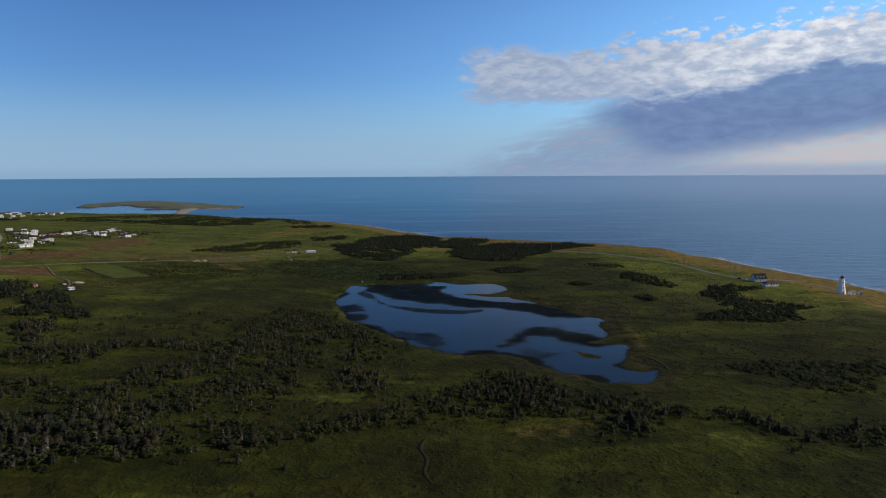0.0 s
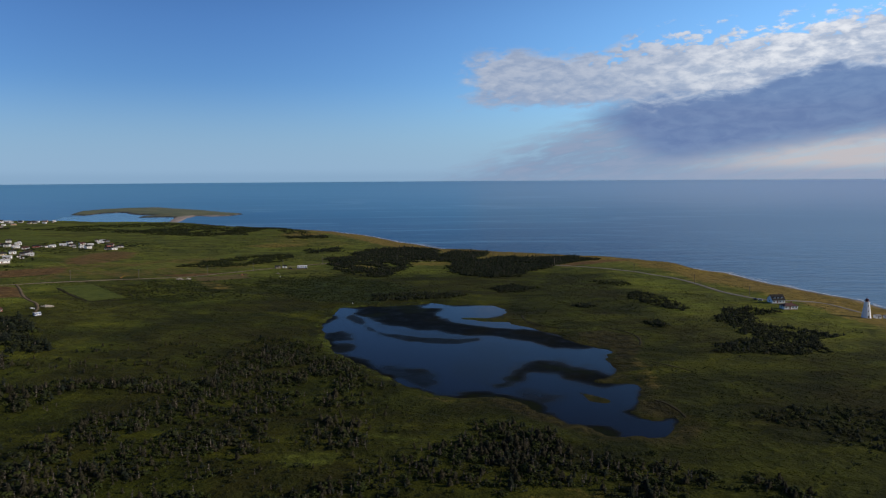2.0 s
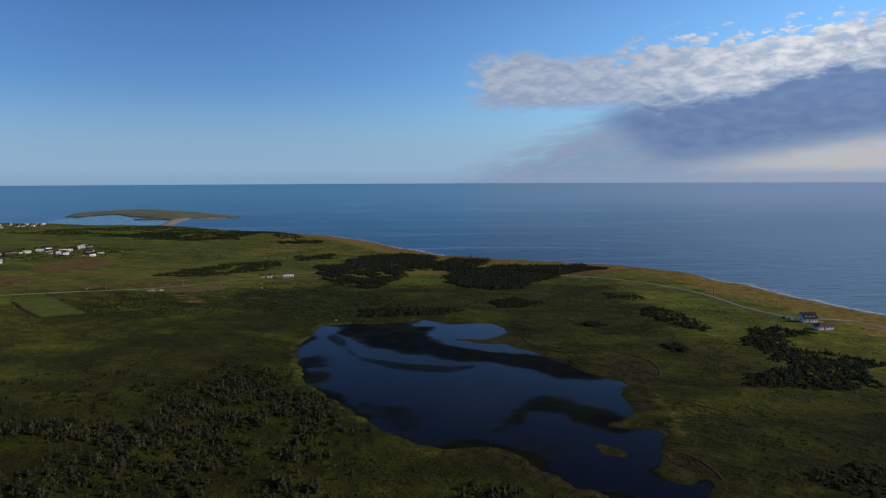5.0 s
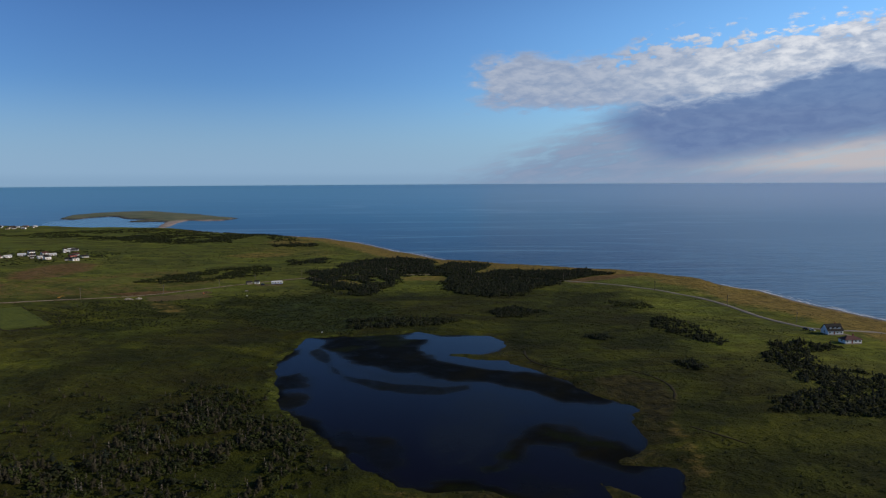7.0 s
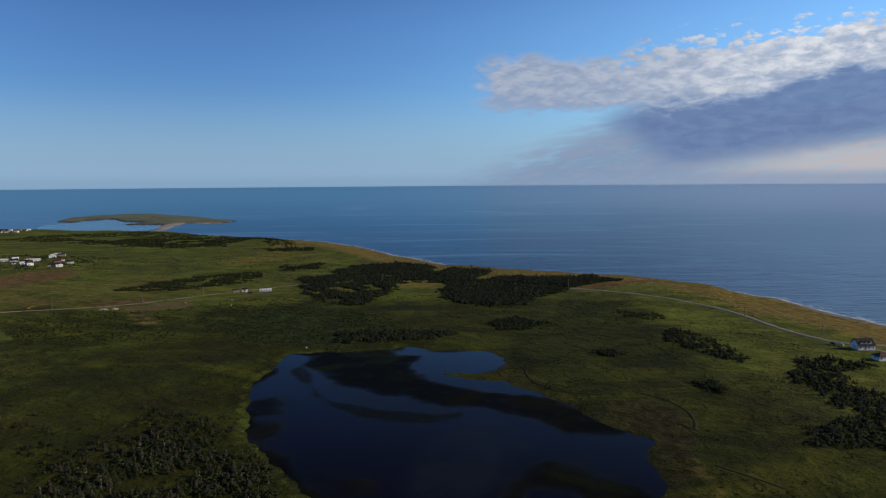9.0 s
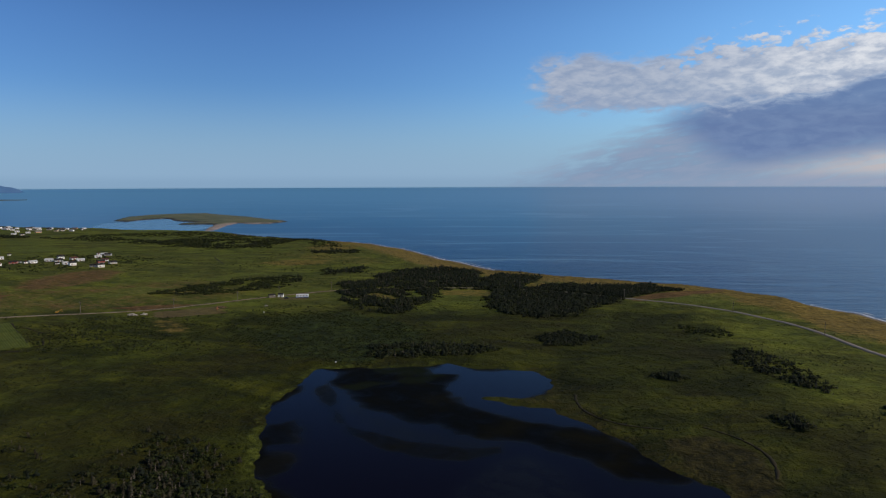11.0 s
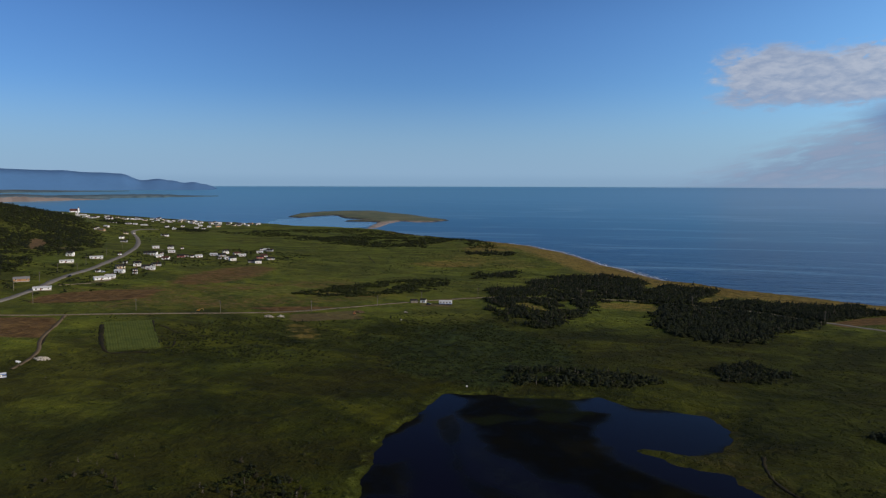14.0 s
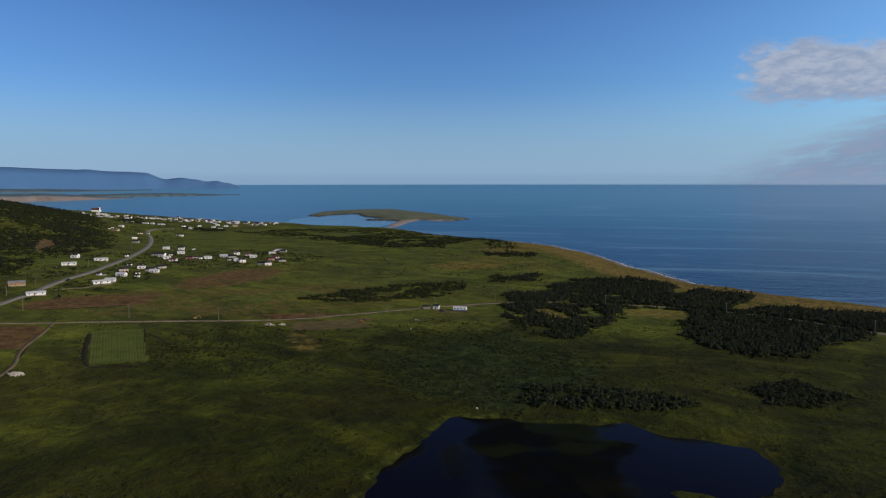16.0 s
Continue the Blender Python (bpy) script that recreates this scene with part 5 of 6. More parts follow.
street([(-1164, 1805), (-1132, 1776), (-1081, 1722), (-1011, 1644), (-1036, 1697), (-1024, 1714), (-1077, 1793), (-1062, 1805), (-1077, 1835), (-1036, 1806), (-1034, 1831), (-1024, 1848), (-1002, 1850)],
       ["white", "tall", "white", "grey", "white", "ochre"], 30, 30)


for _x, _y in ((-897, 1278), (-1018, 1345), (-972, 1386), (-1090, 1638), (-1194, 1671), (-1042, 1705), (-1088, 1800)):
    settle("hut", _x, _y, _hr.uniform(0, 90))

# the far end of the village, strung out along the bay
for _i in range(84):
    _t = (_i + _hr.random()) / 84
    _x, _y = -1900 + 920 * _t, 2085 - 245 * _t - _hr.uniform(5, 120) * (1 - 0.3 * _t)
    settle(_hr.choice(["white", "white", "tall", "hut", "grey", "long", "cream", "maroon"]), _x, _y, _hr.uniform(0, 90))


def church(x, y):
    base = tagged(new("church"), "large white church with a maroon roof and square tower", "church")
    part("wall", gable_wall(34, 15, 6, 7), M_WHITE, base)
    part("roof", gable_roof(34, 15, 6, 7, 0.6, 0.3), M_ROOFR, base)
    part("tower", box(5, 5, 17, 12.5, -9.0, -1), M_WHITE, base)
    part("spire", tube(3.4, 0.2, 6, 16, 4, 12.5, -9.0, turn=pose(0, 0, 0, 0, 0, 45)), M_ROOFR, base)
    for i in range(6):
        add_window(base, -14 + i * 4.4, -7.55, 2.6, 1.2, 2.8, 0)
    base.matrix_basis = stand(x, y, 52) @ Matrix.Scale(0.9, 4)


church(-1990, 2215)


def mobile_home(x, y, turn, wall, stripe, label, L=14.0, size=1.0):
    base = tagged(new("mobile_home"), label, "mobile home")
    part("body", box(L, 4.2, 2.7, 0, 0, 0.6, 0.12), wall, base)
    part("roof", hip_roof(L, 4.2, 3.25, 0.5, 0.15, 0.12), M_WHITE, base)
    part("stripe", box(L + 0.04, 4.24, 0.5, 0, 0, 0.75), stripe, base, "coloured stripe along the side")
    part("skirt", box(L - 0.6, 3.6, 1.0, 0, 0, -0.35), M_STEEL, base)
    for i in range(4):
        add_window(base, -L * 0.36 + i * L * 0.24, -2.13, 1.7, 1.2, 0.9, 0)
    part("door", box(0.9, 0.1, 1.95, L * 0.02, -2.15, 0.8), M_TRIM, base)
    base.matrix_basis = stand(x, y, turn) @ Matrix.Scale(size, 4)


mobile_home(-169, 889, 12, M_WHITE, M_BLUE, "white mobile home with a blue stripe, by the road", 11.5)
mobile_home(-299, 559, 52, M_BLUE, M_WHITE, "white and blue camper trailer on rough grass", 6.5, 0.72)
low_shed(-190, 888, 5, 4, 2.5, M_WHITE, M_ROOFD, "small white roadside shed with a dark roof", 10)
low_shed(-197, 883, 6, 4, 2.3, M_WOODGREY, M_ROOFD, "weathered grey roadside shed", 30)
low_shed(-334, 569, 4, 3.2, 2.1, M_BRICK, M_ROOFR, "faded red-brown shed in the grass", 70)


def digger(x, y, turn, paint, label):
    base = tagged(new("excavator"), label, "excavator")
    for s in (-1, 1):
        part("track", box(4.2, 0.7, 0.9, 0, s * 1.15, 0, 0.25), M_RUBBER, base)
    part("body", box(3.2, 2.6, 1.3, -0.6, 0, 1.0, 0.15), paint, base)
    cab = part("cab", box(1.5, 1.1, 1.6, 0.5, 0.75, 1.6, 0.1), paint, base)
    part("window", box(1.1, 1.16, 0.8, 0.5, 0.75, 2.2), M_GLASS, cab)
    part("boom", box(4.6, 0.45, 0.55, 0, 0, 0, 0.06, turn=pose(2.6, -0.2, 3.0, 0, -32, 0)), paint, base)
    part("arm", box(3.0, 0.35, 0.4, 0, 0, 0, 0.05, turn=pose(5.3, -0.2, 2.8, 0, 62, 0)), paint, base)
    part("bucket", box(1.1, 1.1, 0.9, 5.9, -0.2, 0.6, 0.15), M_STEEL, base)
    base.matrix_basis = stand(x, y, turn, 0.2) @ Matrix.Scale(0.64, 4)


digger(-321, 744, 25, M_YELLOW, "yellow excavator parked beside the gravel road")
digger(-216, 801, 110, M_ORANGE, "orange excavator on bare earth by the road")


def car(x, y, turn, paint, label):
    base = tagged(new("car"), label, "car", "parked cars")
    part("body", box(4.4, 1.75, 0.75, 0, 0, 0.35, 0.18), paint, base)
    cabin = part("cabin", box(2.3, 1.55, 0.62, -0.2, 0, 1.08, 0.22), M_GLASS, base)
    part("car_roof", box(1.7, 1.4, 0.08, -0.2, 0, 1.66, 0.03), paint, cabin)
    for sx in (-1.35, 1.35):
        for sy in (-0.8, 0.8):
            wh = part("wheel", tube(0.33, 0.33, 0.22, -0.11, 10, turn=pose(0, 0, 0, 90)), M_RUBBER, base)
            wh.matrix_basis = pose(sx, sy + 0.11, 0.33)
    for sy in (-0.6, 0.6):
        part("headlight", box(0.08, 0.3, 0.16, 2.2, sy, 0.75), M_TRIM, base)
    base.matrix_basis = stand(x, y, turn, 0.32)


car(281, 658, 120, M_CARLIGHT, "silver car parked on the gravel drive")
car(278, 662, 100, M_CARDARK, "dark car parked on the gravel drive")
car(-519, 810, 116, M_CARDARK, "dark car on the asphalt road")
car(-499, 843, 60, M_CARLIGHT, "silver car beside a bungalow")
car(-520, 851, 60, M_CARLIGHT, "silver car beside a bungalow")
car(-181, 877, 20, M_CARDARK, "dark car beside a roadside shed")


def pole(h=9.5):
    base = tagged(new("utility_pole"), "weathered wooden utility pole with a crossarm", "utility pole", "utility poles")
    part("shaft", tube(0.20, 0.13, h + 1, -1, 8), M_WOODGREY, base)
    arm = part("crossarm", box(2.4, 0.14, 0.16, 0, 0, h - 0.8), M_WOODGREY, base)
    for x in (-1.05, -0.45, 0.45, 1.05):
        part("insulator", tube(0.05, 0.07, 0.18, h - 0.64, 6, x), M_STEEL, arm)
    part("transformer", tube(0.26, 0.26, 0.8, h - 2.2, 8, 0.38, 0), M_STEEL, base)
    return base


POLES = [(-447, 707), (-360, 721), (-307, 752), (-252, 796), (-217, 848), (-193, 892), (-153, 938), (-60, 970), (40, 966), (140, 922), (222, 856), (262, 770), (285, 690),
         (-503, 737), (-517, 775), (-549, 824), (-576, 885), (-635, 974), (-714, 1083), (-858, 1252), (-975, 1362), (-536, 835)]
_pole = pole()
_pole.matrix_basis = stand(*POLES[0], 30)
for _x, _y in POLES[1:]:
    copy_thing(_pole, stand(_x, _y, 30 + _hr.uniform(-15, 15)))


def heap(name, x, y, n, spread, size, mat, label, category, seed):
    """A loose pile of broken stones."""
    rng = random.Random(seed)
    bm = bmesh.new()
    for i in range(n):
        r = rng.random() ** 0.6 * spread
        a = rng.uniform(0, 6.28)
        px, py = x + r * math.cos(a), y + r * math.sin(a) * 0.7
        s = size * rng.uniform(0.5, 1.3)
        pz = H(px, py) + (1 - r / spread) * size * 1.3
        m = Matrix.Translation((px, py, pz)) @ Euler((rng.random() * 6, rng.random() * 6, rng.random() * 6)).to_matrix().to_4x4() @ Matrix.Diagonal((s, s * rng.uniform(0.6, 1), s * rng.uniform(0.5, 0.8), 1))
        q = bmesh.ops.create_icosphere(bm, subdivisions=1, radius=1, matrix=m)
        for v in q["verts"]:
            v.co += Vector((rng.uniform(-1, 1), rng.uniform(-1, 1), rng.uniform(-1, 1))) * s * 0.22
    me = bpy.data.meshes.new(name)
    bm.to_mesh(me)
    bm.free()
    me.materials.append(mat)
    tagged(new(name, me), label, category, kind="stuff")


heap("rubble_heap", -311, 594, 60, 4.6, 0.8, M_STONE, "heap of pale broken stone in the grass", "rubble", 3)
heap("boulder_pile", -268, 759, 40, 4.0, 0.9, M_STONE, "pile of pale boulders beside the gravel road", "boulders", 4)
heap("boulder_pile", -261, 765, 26, 2.8, 0.8, M_STONE, "small pile of pale boulders beside the gravel road", "boulders", 5)
heap("boulder_pile", -185, 832, 14, 2.4, 0.6, M_STONE, "few pale boulders in the rough grass", "boulders", 9)
heap("spoil_heap", -218, 814, 40, 5.0, 0.9, M_DIRT, "line of dug brown earth by the excavator", "earth heap", 6)
heap("debris", -317, 584, 14, 3.0, 0.45, M_WHITE, "scattered white scraps near the camper", "debris", 7)


def marker(x, y, label, r=0.5):
    base = tagged(new("marker"), label, "marker")
    part("post", tube(0.08, 0.06, 1.6, -0.4, 6), M_WOODGREY, base)
    part("board", box(0.9, 0.12, 0.8, 0, 0, 1.0, 0.03), M_TRIM, base)
    base.matrix_basis = stand(x, y, 10)


marker(-77, 655, "white marker board on a post by the pond")
marker(-174, 797, "white marker board on a post in the heath")

# stone breakwater of the harbour


def breakwater():
    pts = resample([(-1195, 1915), (-1150, 1938), (-1098, 1943), (-1041, 1940)], 3)
    rng = random.Random(4)
    bm = bmesh.new()
    for p in pts:
        for k in range(3):
            s = rng.uniform(1.4, 2.6)
            m = Matrix.Translation((p.x + rng.uniform(-4, 4), p.y + rng.uniform(-4, 4), rng.uniform(0, 3.0))) @ Euler((rng.random() * 6, rng.random() * 6, 0)).to_matrix().to_4x4() @ Matrix.Diagonal((s, s, s * 0.7, 1))
            bmesh.ops.create_icosphere(bm, subdivisions=1, radius=1, matrix=m)
    me = bpy.data.meshes.new("breakwater")
    bm.to_mesh(me)
    bm.free()
    me.materials.append(M_STONE)
    tagged(new("breakwater", me), "long low stone breakwater of the harbour", "breakwater", kind="stuff")


breakwater()

# ---- woods, bushes and heath ----


def wood(name, poly, count, mix, low, high, seed, label, clump=0.35, size=22.0, rag=1.0, fuzz=0.0):
    rows = sow(poly, count, mix, low, high, seed, clump, size, rag=rag, fuzz=fuzz)
    if rows:
        scatter(name, rows, label, "woods")


wood("spruce_wood", [(-5, 955), (-7, 1023), (-1, 1074), (20, 1104), (53, 1082), (74, 1056), (68, 1012), (104, 1012), (140, 1006), (182, 1012), (172, 966), (140, 949), (134, 915), (116, 890), (110, 874), (87, 831), (69, 824), (52, 830), (30, 833), (17, 852), (10, 883), (1, 931)], 8000, DARK, 2.8, 5.6, 1, "dense dark spruce wood near the coast", 0.1)
wood("spruce_wood", [(-156, 996), (-128, 1024), (-118, 1125), (-60, 1160), (-10, 1120), (-1, 1009), (-47, 974), (-43, 943), (-56, 869), (-61, 822), (-80, 814), (-118, 865), (-133, 899)], 5200, THICK, 2.6, 5.6, 2, "dark spruce wood astride the gravel road", 0.40, 26, 0.6)
wood("spruce_wood", [(-113, 1052), (-112, 1115), (-92, 1143), (-46, 1180), (-8, 1107), (1, 983), (-21, 954), (-40, 918)], 1500, LOW, 2.4, 4.6, 61, "greyish low scrub between two spruce woods", 0.4, 26)
wood("spruce_wood", [(118, 962), (152, 1010), (198, 993), (210, 984), (170, 955), (139, 928)], 700, LOW, 2.6, 4.8, 62, "low spruce belt beside the coast road", 0.2, 20, 0.4)
wood("spruce_wood", [(-311, 865), (-299, 926), (-272, 975), (-235, 1037), (-210, 1019), (-205, 962), (-240, 902), (-273, 856)], 1000, {"mat": 0.32, "shrub": 0.58, "spruce": 0.10}, 2.4, 4.8, 3, "thicket of spruce and alder beyond the gravel road", 0.55, 18)
wood("spruce_wood", [(-215, 1087), (-171, 1152), (-152, 1103), (-194, 1064)], 200, LOW, 3, 6, 4, "small dark spruce thicket", 0.3)
wood("spruce_wood", [(-763, 1552), (-548, 1581), (-428, 1578), (-327, 1709), (-344, 1431), (-458, 1380), (-601, 1448)], 1300, {"mat": 0.45, "spruce": 0.20, "shrub": 0.35}, 3.0, 6.0, 5, "far belt of low dark spruce", 0.42, 60)
wood("spruce_wood", [(-315, 1371), (-227, 1388), (-215, 1338), (-280, 1319)], 200, LOW, 3, 6, 6, "far spruce thicket", 0.3)
wood("bushes", [(-60, 695), (-42, 702), (-11, 709), (19, 711), (24, 695), (6, 683), (-22, 680), (-54, 677)], 420, LOW, 2.4, 5.0, 7, "belt of bushes and spruce north of the pond", 0.25)
wood("bushes", [(49, 745), (75, 764), (95, 744), (82, 718), (58, 717)], 380, LOW, 2.0, 4.0, 8, "dark low spruce thicket on the bog", 0.2, rag=0.5)
wood("bushes", [(-312, 694), (-286, 741), (-223, 748), (-181, 668), (-206, 652), (-255, 637)], 650, BUSH, 0.9, 2.4, 9, "low alder scrub on the bog", 0.5, 14)
wood("bushes", ALDER, 2200, {"shrub": 0.85, "mat": 0.15}, 0.8, 2.0, 10, "low green alder scrub", 0.5, 12, 1.0, 0.08)
wood("bushes", [(174, 706), (191, 721), (197, 704), (204, 673), (205, 629), (201, 610), (190, 622), (180, 652), (172, 676)], 420, LOW, 1.6, 3.6, 11, "dark low spruce thicket on the bog", 0.3, 14, rag=0.4)
wood("bushes", [(221, 598), (239, 622), (257, 623), (270, 607), (250, 595), (243, 566), (253, 551), (270, 539), (278, 528), (257, 518), (250, 496), (239, 478), (218, 470), (200, 475), (178, 480), (178, 498), (202, 510), (218, 517), (213, 532), (218, 557), (208, 581)], 1300, LOW, 1.8, 4.0, 12, "dark spruce thicket below the inn", 0.3, 18, rag=0.4)
wood("bushes", [(155, 573), (169, 577), (175, 562), (163, 554), (155, 563)], 80, LOW, 2, 4, 13, "small dark thicket", 0.2, rag=0.3)
wood("bushes", [(112, 648), (130, 649), (136, 638), (124, 630), (110, 634)], 80, LOW, 2, 4, 14, "small dark thicket", 0.3, rag=0.3)
wood("bushes", [(162, 798), (189, 783), (186, 756), (161, 770)], 120, BUSH, 1.6, 3.5, 15, "small green thicket", 0.3)
wood("bushes", [(-142, 455), (-119, 513), (-81, 510), (-51, 450), (-26, 407), (-117, 403)], 480, COPSE, 1.6, 4.2, 16, "scrub of green bushes and grey dead spruce", 0.62, 19, 1.0, 0.09)
wood("bushes", [(-164, 313), (-160, 351), (-137, 366), (-132, 419), (-107, 493), (-53, 445), (-43, 354), (-14, 353), (-23, 325), (-59, 317), (-76, 301), (-117, 292), (-142, 292)], 1350, MIXED, 1.7, 5.2, 17, "scrubby wood of spruce with many grey dead trees", 0.62, 19, 1.0, 0.09)
wood("bushes", [(150, 362), (168, 369), (184, 371), (216, 369), (236, 371), (200, 318), (182, 314), (168, 322), (166, 346), (158, 352)], 430, {"mat": 0.42, "spruce": 0.18, "shrub": 0.30, "dead": 0.10}, 1.4, 3.4, 18, "dark low spruce thicket on the bog", 0.35, 14, rag=0.6)
wood("bushes", [(-194, 400), (-170, 419), (-131, 405), (-128, 386), (-186, 388)], 190, MIXED, 2.5, 5.5, 19, "row of spruce and bushes", 0.35, 12)
wood("bushes", [(-369, 575), (-361, 587), (-322, 529), (-328, 515)], 110, DARK, 4, 7, 20, "clump of dark spruce", 0.3, 12)
wood("bushes", [(-302, 498), (-313, 544), (-286, 526), (-267, 486), (-274, 464)], 190, DARK, 4, 8, 21, "clump of tall dark spruce", 0.3, 12)
wood("bushes", [(-255, 409), (-263, 439), (-244, 427), (-229, 400), (-241, 390)], 130, MIXED, 3.5, 7, 22, "clump of spruce in rough pasture", 0.25, 12)
wood("bushes", [(-239, 371), (-232, 392), (-203, 391), (-189, 369), (-221, 352)], 150, MIXED, 3, 6, 23, "clump of spruce in rough pasture", 0.3, 12)
wood("bushes", [(-262, 480), (-248, 480), (-237, 459), (-247, 457)], 60, DARK, 3.5, 6, 24, "small clump of dark spruce", 0.2, 12)
wood("hillside_wood", [(-575, 748), (-625, 850), (-672, 925), (-690, 985), (-752, 1075), (-885, 1190), (-1150, 1420), (-1400, 1640), (-1520, 1680), (-1500, 1450), (-1268, 1101), (-1143, 842), (-712, 605)], 9000, {"spruce": 0.30, "mat": 0.34, "shrub": 0.36}, 4, 8, 25, "spruce wood on the hillside above the village", 0.5, 44)
wood("hillside_scrub", [(-552, 723), (-627, 864), (-739, 1062), (-895, 1222), (-1192, 1479), (-1432, 1731), (-1330, 1620), (-1450, 1450), (-1268, 1101), (-1143, 842), (-712, 605)], 7500, {"mat": 0.5, "shrub": 0.4, "dead": 0.1}, 2.6, 5.5, 28, "scrub on the slope above the village", 0.3, 30)
wood("village_trees", [(-1087, 1615), (-979, 1562), (-935, 1578), (-1001, 1626)], 160, DARK, 4, 7, 26, "dark spruce shelter belt in the village", 0.2, 30)
wood("village_trees", [(-1500, 1800), (-1279, 1650), (-1255, 1637), (-1264, 1704), (-1480, 1880)], 260, DARK, 4, 7, 27, "dark spruce trees behind the village", 0.35, 30)

wood("bushes", [(-178, 274), (-149, 276), (-124, 270), (-104, 244), (-128, 236), (-152, 230)], 130, MIXED, 3.0, 7.5, 45, "scrub of spruce and grey dead trees", 0.3, 12)
wood("bushes", [(-73, 267), (-44, 286), (-7, 316), (30, 324), (55, 315), (79, 307), (101, 299), (122, 291), (141, 271), (178, 277), (163, 253), (132, 253), (117, 277), (92, 284), (65, 269), (40, 285), (3, 293), (-37, 267), (-67, 261)], 480, MIXED, 1.8, 4.8, 46, "belt of low spruce and bushes", 0.3, 12)
wood("bushes", [(3, 333), (33, 363), (48, 324), (35, 300), (8, 308)], 200, MIXED, 1.8, 4.8, 47, "thicket of low spruce and bushes", 0.35, 12)
wood("bushes", [(-200, 330), (-120, 290), (-60, 262), (-70, 246), (-150, 262), (-215, 310)], 280, MIXED, 2.2, 6.0, 48, "scattered low spruce and dead trees", 0.5, 14)

wood("bushes", [(-142, 455), (-119, 513), (-81, 510), (-51, 450), (-26, 407), (-117, 403)], 700, LEAFY, 1.0, 2.6, 76, "low dense bushes under the spruce", 0.62, 19, 1.0, 0.09)
wood("bushes", [(-164, 313), (-160, 351), (-137, 366), (-132, 419), (-107, 493), (-53, 445), (-43, 354), (-14, 353), (-23, 325), (-59, 317), (-76, 301), (-117, 292), (-142, 292)], 900, LEAFY, 1.0, 2.6, 77, "low dense bushes under the spruce", 0.62, 19, 1.0, 0.09)
wood("bushes", [(-73, 267), (-44, 286), (-7, 316), (30, 324), (55, 315), (79, 307), (101, 299), (122, 291), (141, 271), (178, 277), (163, 253), (132, 253), (117, 277), (92, 284), (65, 269), (40, 285), (3, 293), (-37, 267), (-67, 261)], 420, LEAFY, 1.3, 3.4, 106, "low dense bushes under the spruce", 0.6, 14)
wood("bushes", [(3, 333), (33, 363), (48, 324), (35, 300), (8, 308)], 220, LEAFY, 1.3, 3.4, 107, "low dense bushes under the spruce", 0.6, 14)
wood("bushes", [(-178, 274), (-149, 276), (-124, 270), (-104, 244), (-128, 236), (-152, 230)], 200, LEAFY, 1.3, 3.4, 105, "low dense bushes under the spruce", 0.6, 14)

wood("open_scrub", [(-280, 420), (-200, 330), (-180, 260), (-60, 240), (-20, 300), (-30, 400), (-60, 480), (-110, 530), (-200, 500)], 760, MIXED, 1.2, 4.0, 49, "open scrub of low spruce and dead trees", 0.70, 15, 1.0, 0.10)

wood("open_scrub", [(-406, 685), (-252, 602), (-60, 690), (-60, 800), (-132, 886), (-203, 806), (-304, 735)], 1700, BUSH, 0.7, 2.0, 51, "low green scrub between the road and the pond", 0.62, 26)
wood("open_scrub", [(-436, 879), (-313, 922), (-164, 973), (-122, 1112), (-243, 1297), (-465, 1399), (-632, 1319)], 1500, BUSH, 0.8, 2.0, 52, "low dark scrub beyond the coast road", 0.66, 44)
wood("open_scrub", [(-965, 1583), (-751, 1498), (-472, 1370), (-270, 1437), (-306, 1551), (-482, 1666), (-702, 1794)], 3200, {"mat": 0.5, "shrub": 0.5}, 2.0, 4.2, 53, "wide low scrub behind the far shore", 0.5, 60)
wood("village_shrubs", [(-478, 726), (-450, 810), (-506, 929), (-463, 1065), (-486, 1215), (-622, 1222), (-680, 1020), (-663, 878), (-572, 769)], 900, {"shrub": 0.5, "spruce": 0.25, "mat": 0.25}, 1.6, 4.6, 54, "shrubs and small trees between the houses", 0.55, 18)
wood("village_shrubs", [(-822, 1173), (-818, 1334), (-995, 1566), (-1204, 1785), (-1700, 2020), (-1800, 1950), (-1300, 1560), (-1055, 1324)], 900, {"shrub": 0.5, "spruce": 0.3, "mat": 0.2}, 1.8, 4.6, 55, "shrubs and small trees between far houses", 0.5, 30)

# low bushes strewn over the whole bog, and heath tufts
_bog = [(-420, 560), (-250, 300), (-180, 210), (190, 210), (260, 420), (300, 560), (200, 840), (0, 900), (-263, 745)]
scatter("bog_bushes", sow(_bog, 4200, BUSH, 0.6, 1.8, 31, 0.76, 24), "scattered low bushes over the bog", "bushes")
scatter("heath_tufts", sow(_bog, 70000, {"tuft": 1}, 0.10, 0.30, 32, 0.22, 26, 4), "tussocks of grass and heath over the bog", "heath")
scatter("heath_tufts", sow([(-534, 833), (-427, 706), (-264, 766), (0, 960), (260, 780), (320, 600), (345, 700), (250, 900), (-40, 1180), (-289, 1514), (-790, 1459)], 9000, {"tuft": 1}, 0.2, 0.5, 33, 0.3, 40, 4), "tussocks of coarse grass in the pastures", "grass")


def verge(line, gap, step):
    """Rank grass along both sides of a road."""
    rng, rows = random.Random(17), []
    pts = resample(line, step)
    for p, q in zip(pts, pts[1:]):
        t = (q - p).normalized()
        for side in (-1, 1):
            if rng.random() < 0.9:
                o = Vector((-t.y, t.x)) * side * (gap + rng.uniform(-0.2, 1.4))
                rows.append(("tuft", p.x + o.x, p.y + o.y, rng.uniform(0.22, 0.48)))
    return rows


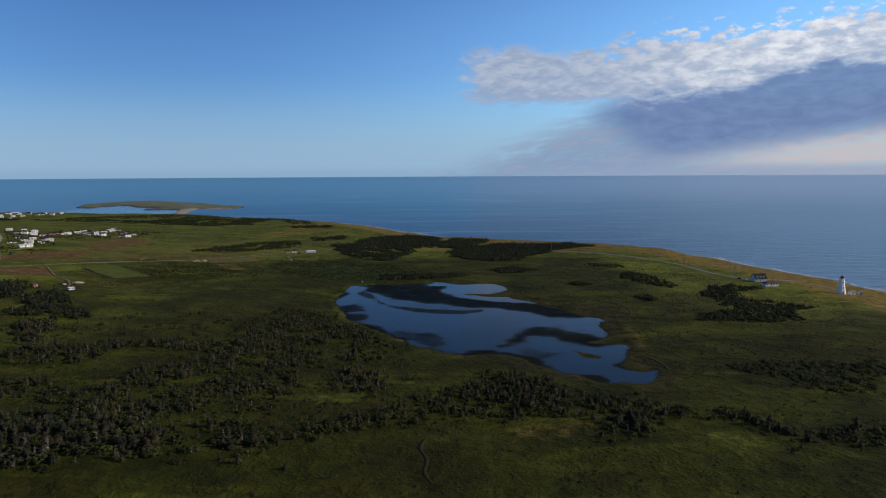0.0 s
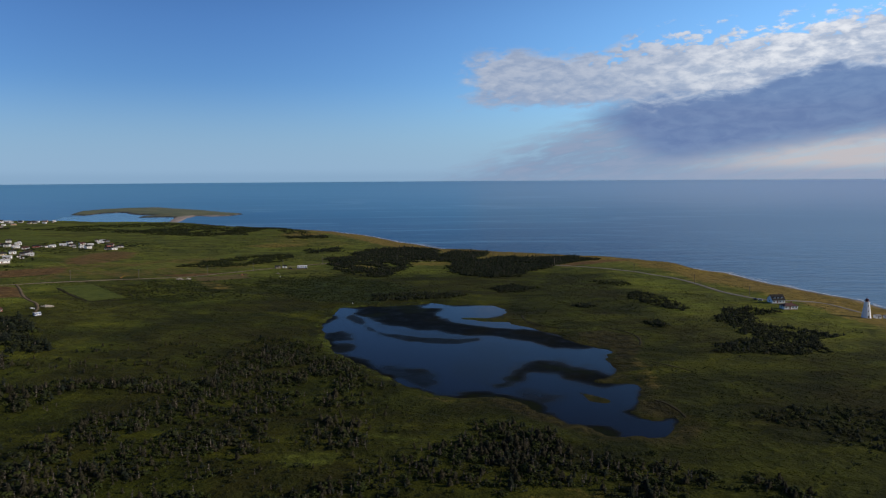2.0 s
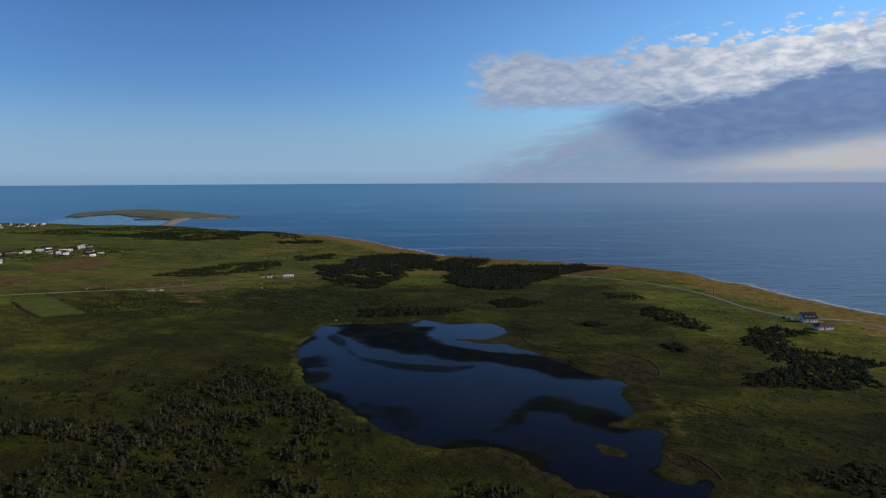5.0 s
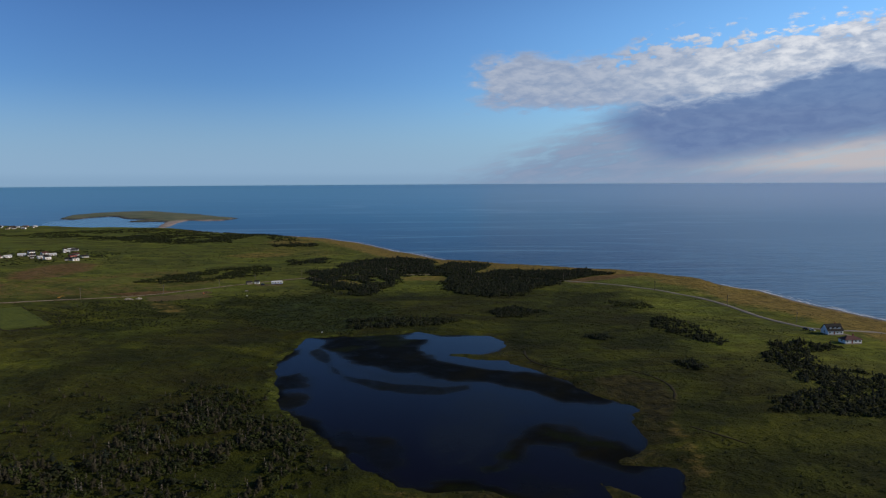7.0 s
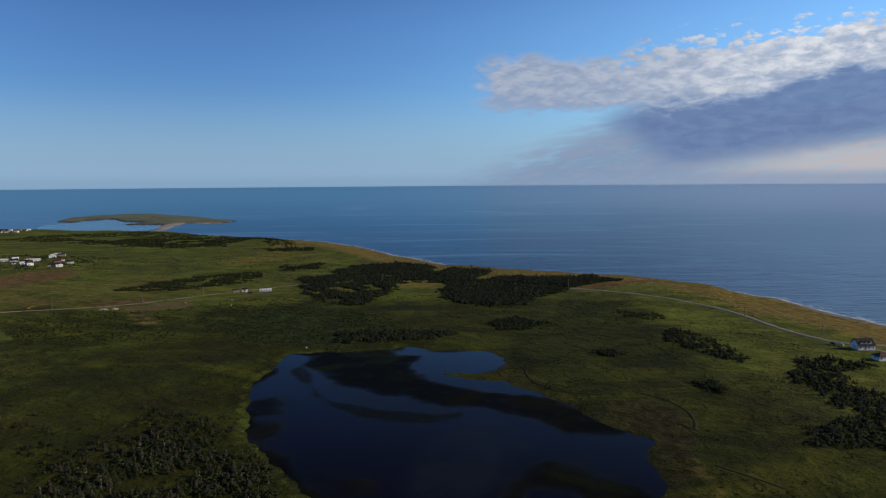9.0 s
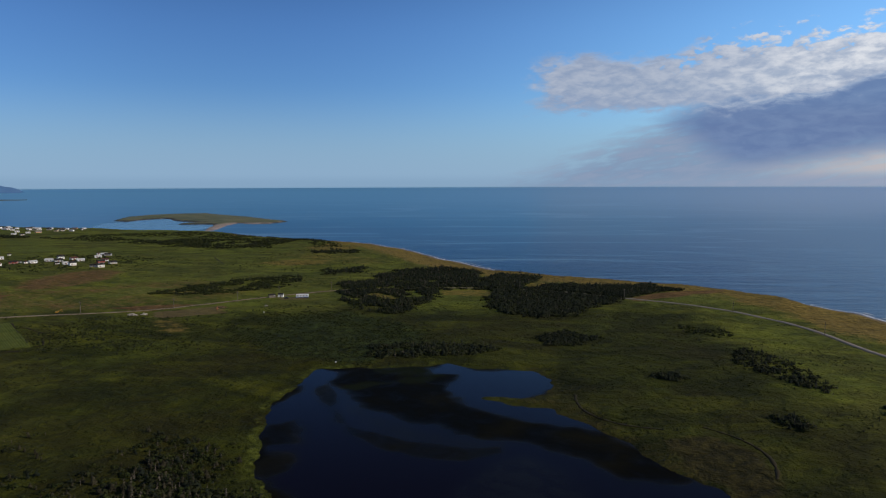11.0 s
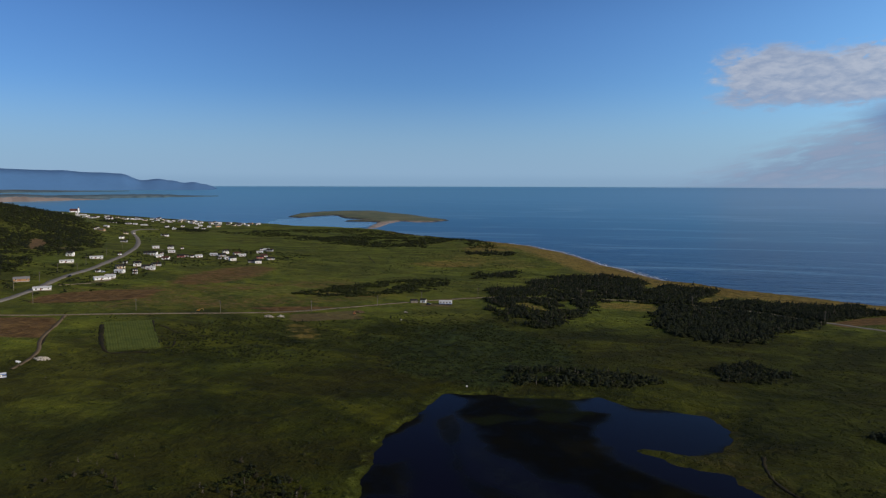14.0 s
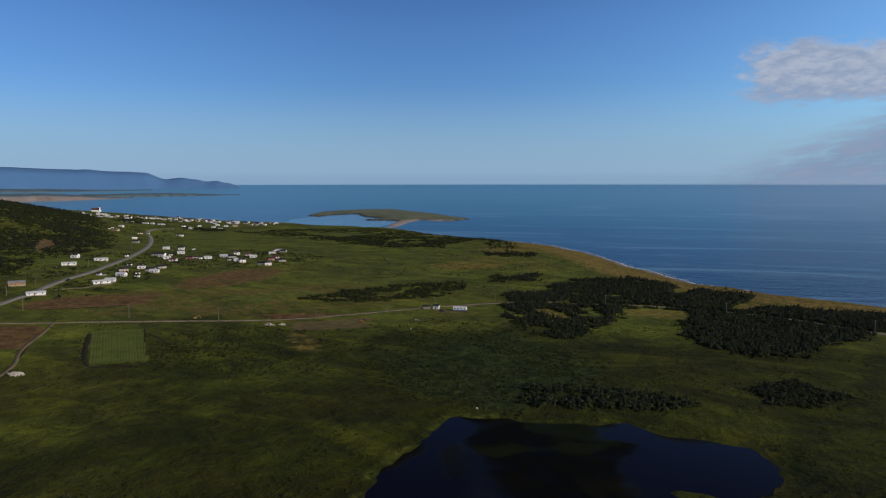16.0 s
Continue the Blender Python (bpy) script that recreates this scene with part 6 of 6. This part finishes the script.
scatter("verge_grass", verge(ROAD_COAST[:11], 2.3, 0.7), "rank grass along the gravel road", "grass")

# ---- the trees that the flight passes nearest, one by one ----


def plant(kind, shape, label, category):
    v, f, m = shape
    base = tagged(new({"spruce": "spruce_tree", "scrub": "spruce_tree", "dead": "dead_spruce", "shrub": "alder_bush"}[kind]), label, category, "foreground scrub")
    for nm, which, mat in (("trunk", 1, M_BARK), ("crown", 0, LEAF[kind])):
        ff = f[m == which]
        used, inv = np.unique(ff, return_inverse=True)
        ob = new(nm, mesh_of(nm, v[used], inv.reshape(ff.shape), [mat]))
        ob.parent = base
    return base


def foreground():
    mix = {"scrub": 0.46, "spruce": 0.16, "dead": 0.20, "shrub": 0.18}
    words = {"scrub": ("half-bare greyish brown spruce tree on the bog", "tree"), "spruce": ("ragged dark green spruce tree on the bog", "tree"), "dead": ("bare grey dead spruce on the bog", "tree"), "shrub": ("rounded green alder bush on the bog", "bush")}
    near = sow([(-178, 274), (-149, 276), (-124, 270), (-104, 244), (-128, 236), (-152, 230)], 95, mix, 3.2, 7.0, 41, 0.25, 12)
    near += sow([(-73, 267), (-44, 286), (-7, 316), (30, 324), (55, 315), (79, 307), (101, 299), (122, 291), (141, 271), (178, 277), (163, 253), (132, 253), (117, 277), (92, 284), (65, 269), (40, 285), (3, 293), (-37, 267), (-67, 261)], 135, mix, 2.4, 5.6, 42, 0.25, 12)
    near += sow([(3, 333), (33, 363), (48, 324), (35, 300), (8, 308)], 70, mix, 2.4, 5.6, 43, 0.3, 12)
    made = {}
    rng = random.Random(44)
    for kind, x, y, h in near:
        i = rng.randrange(len(NEAR_SHAPES[kind]))
        w = h * ASPECT[kind] * rng.uniform(0.8, 1.2)
        m = stand(x, y, rng.uniform(0, 360))
        key = (kind, i)
        if key not in made:
            made[key] = plant(kind, NEAR_SHAPES[kind][i], *words[kind])
            ob = made[key]
            ob.matrix_basis = m @ Matrix.Diagonal((w, w, h, 1))
        else:
            ob = copy_thing(made[key], m)
            ob.scale = (w, w, h)


foreground()
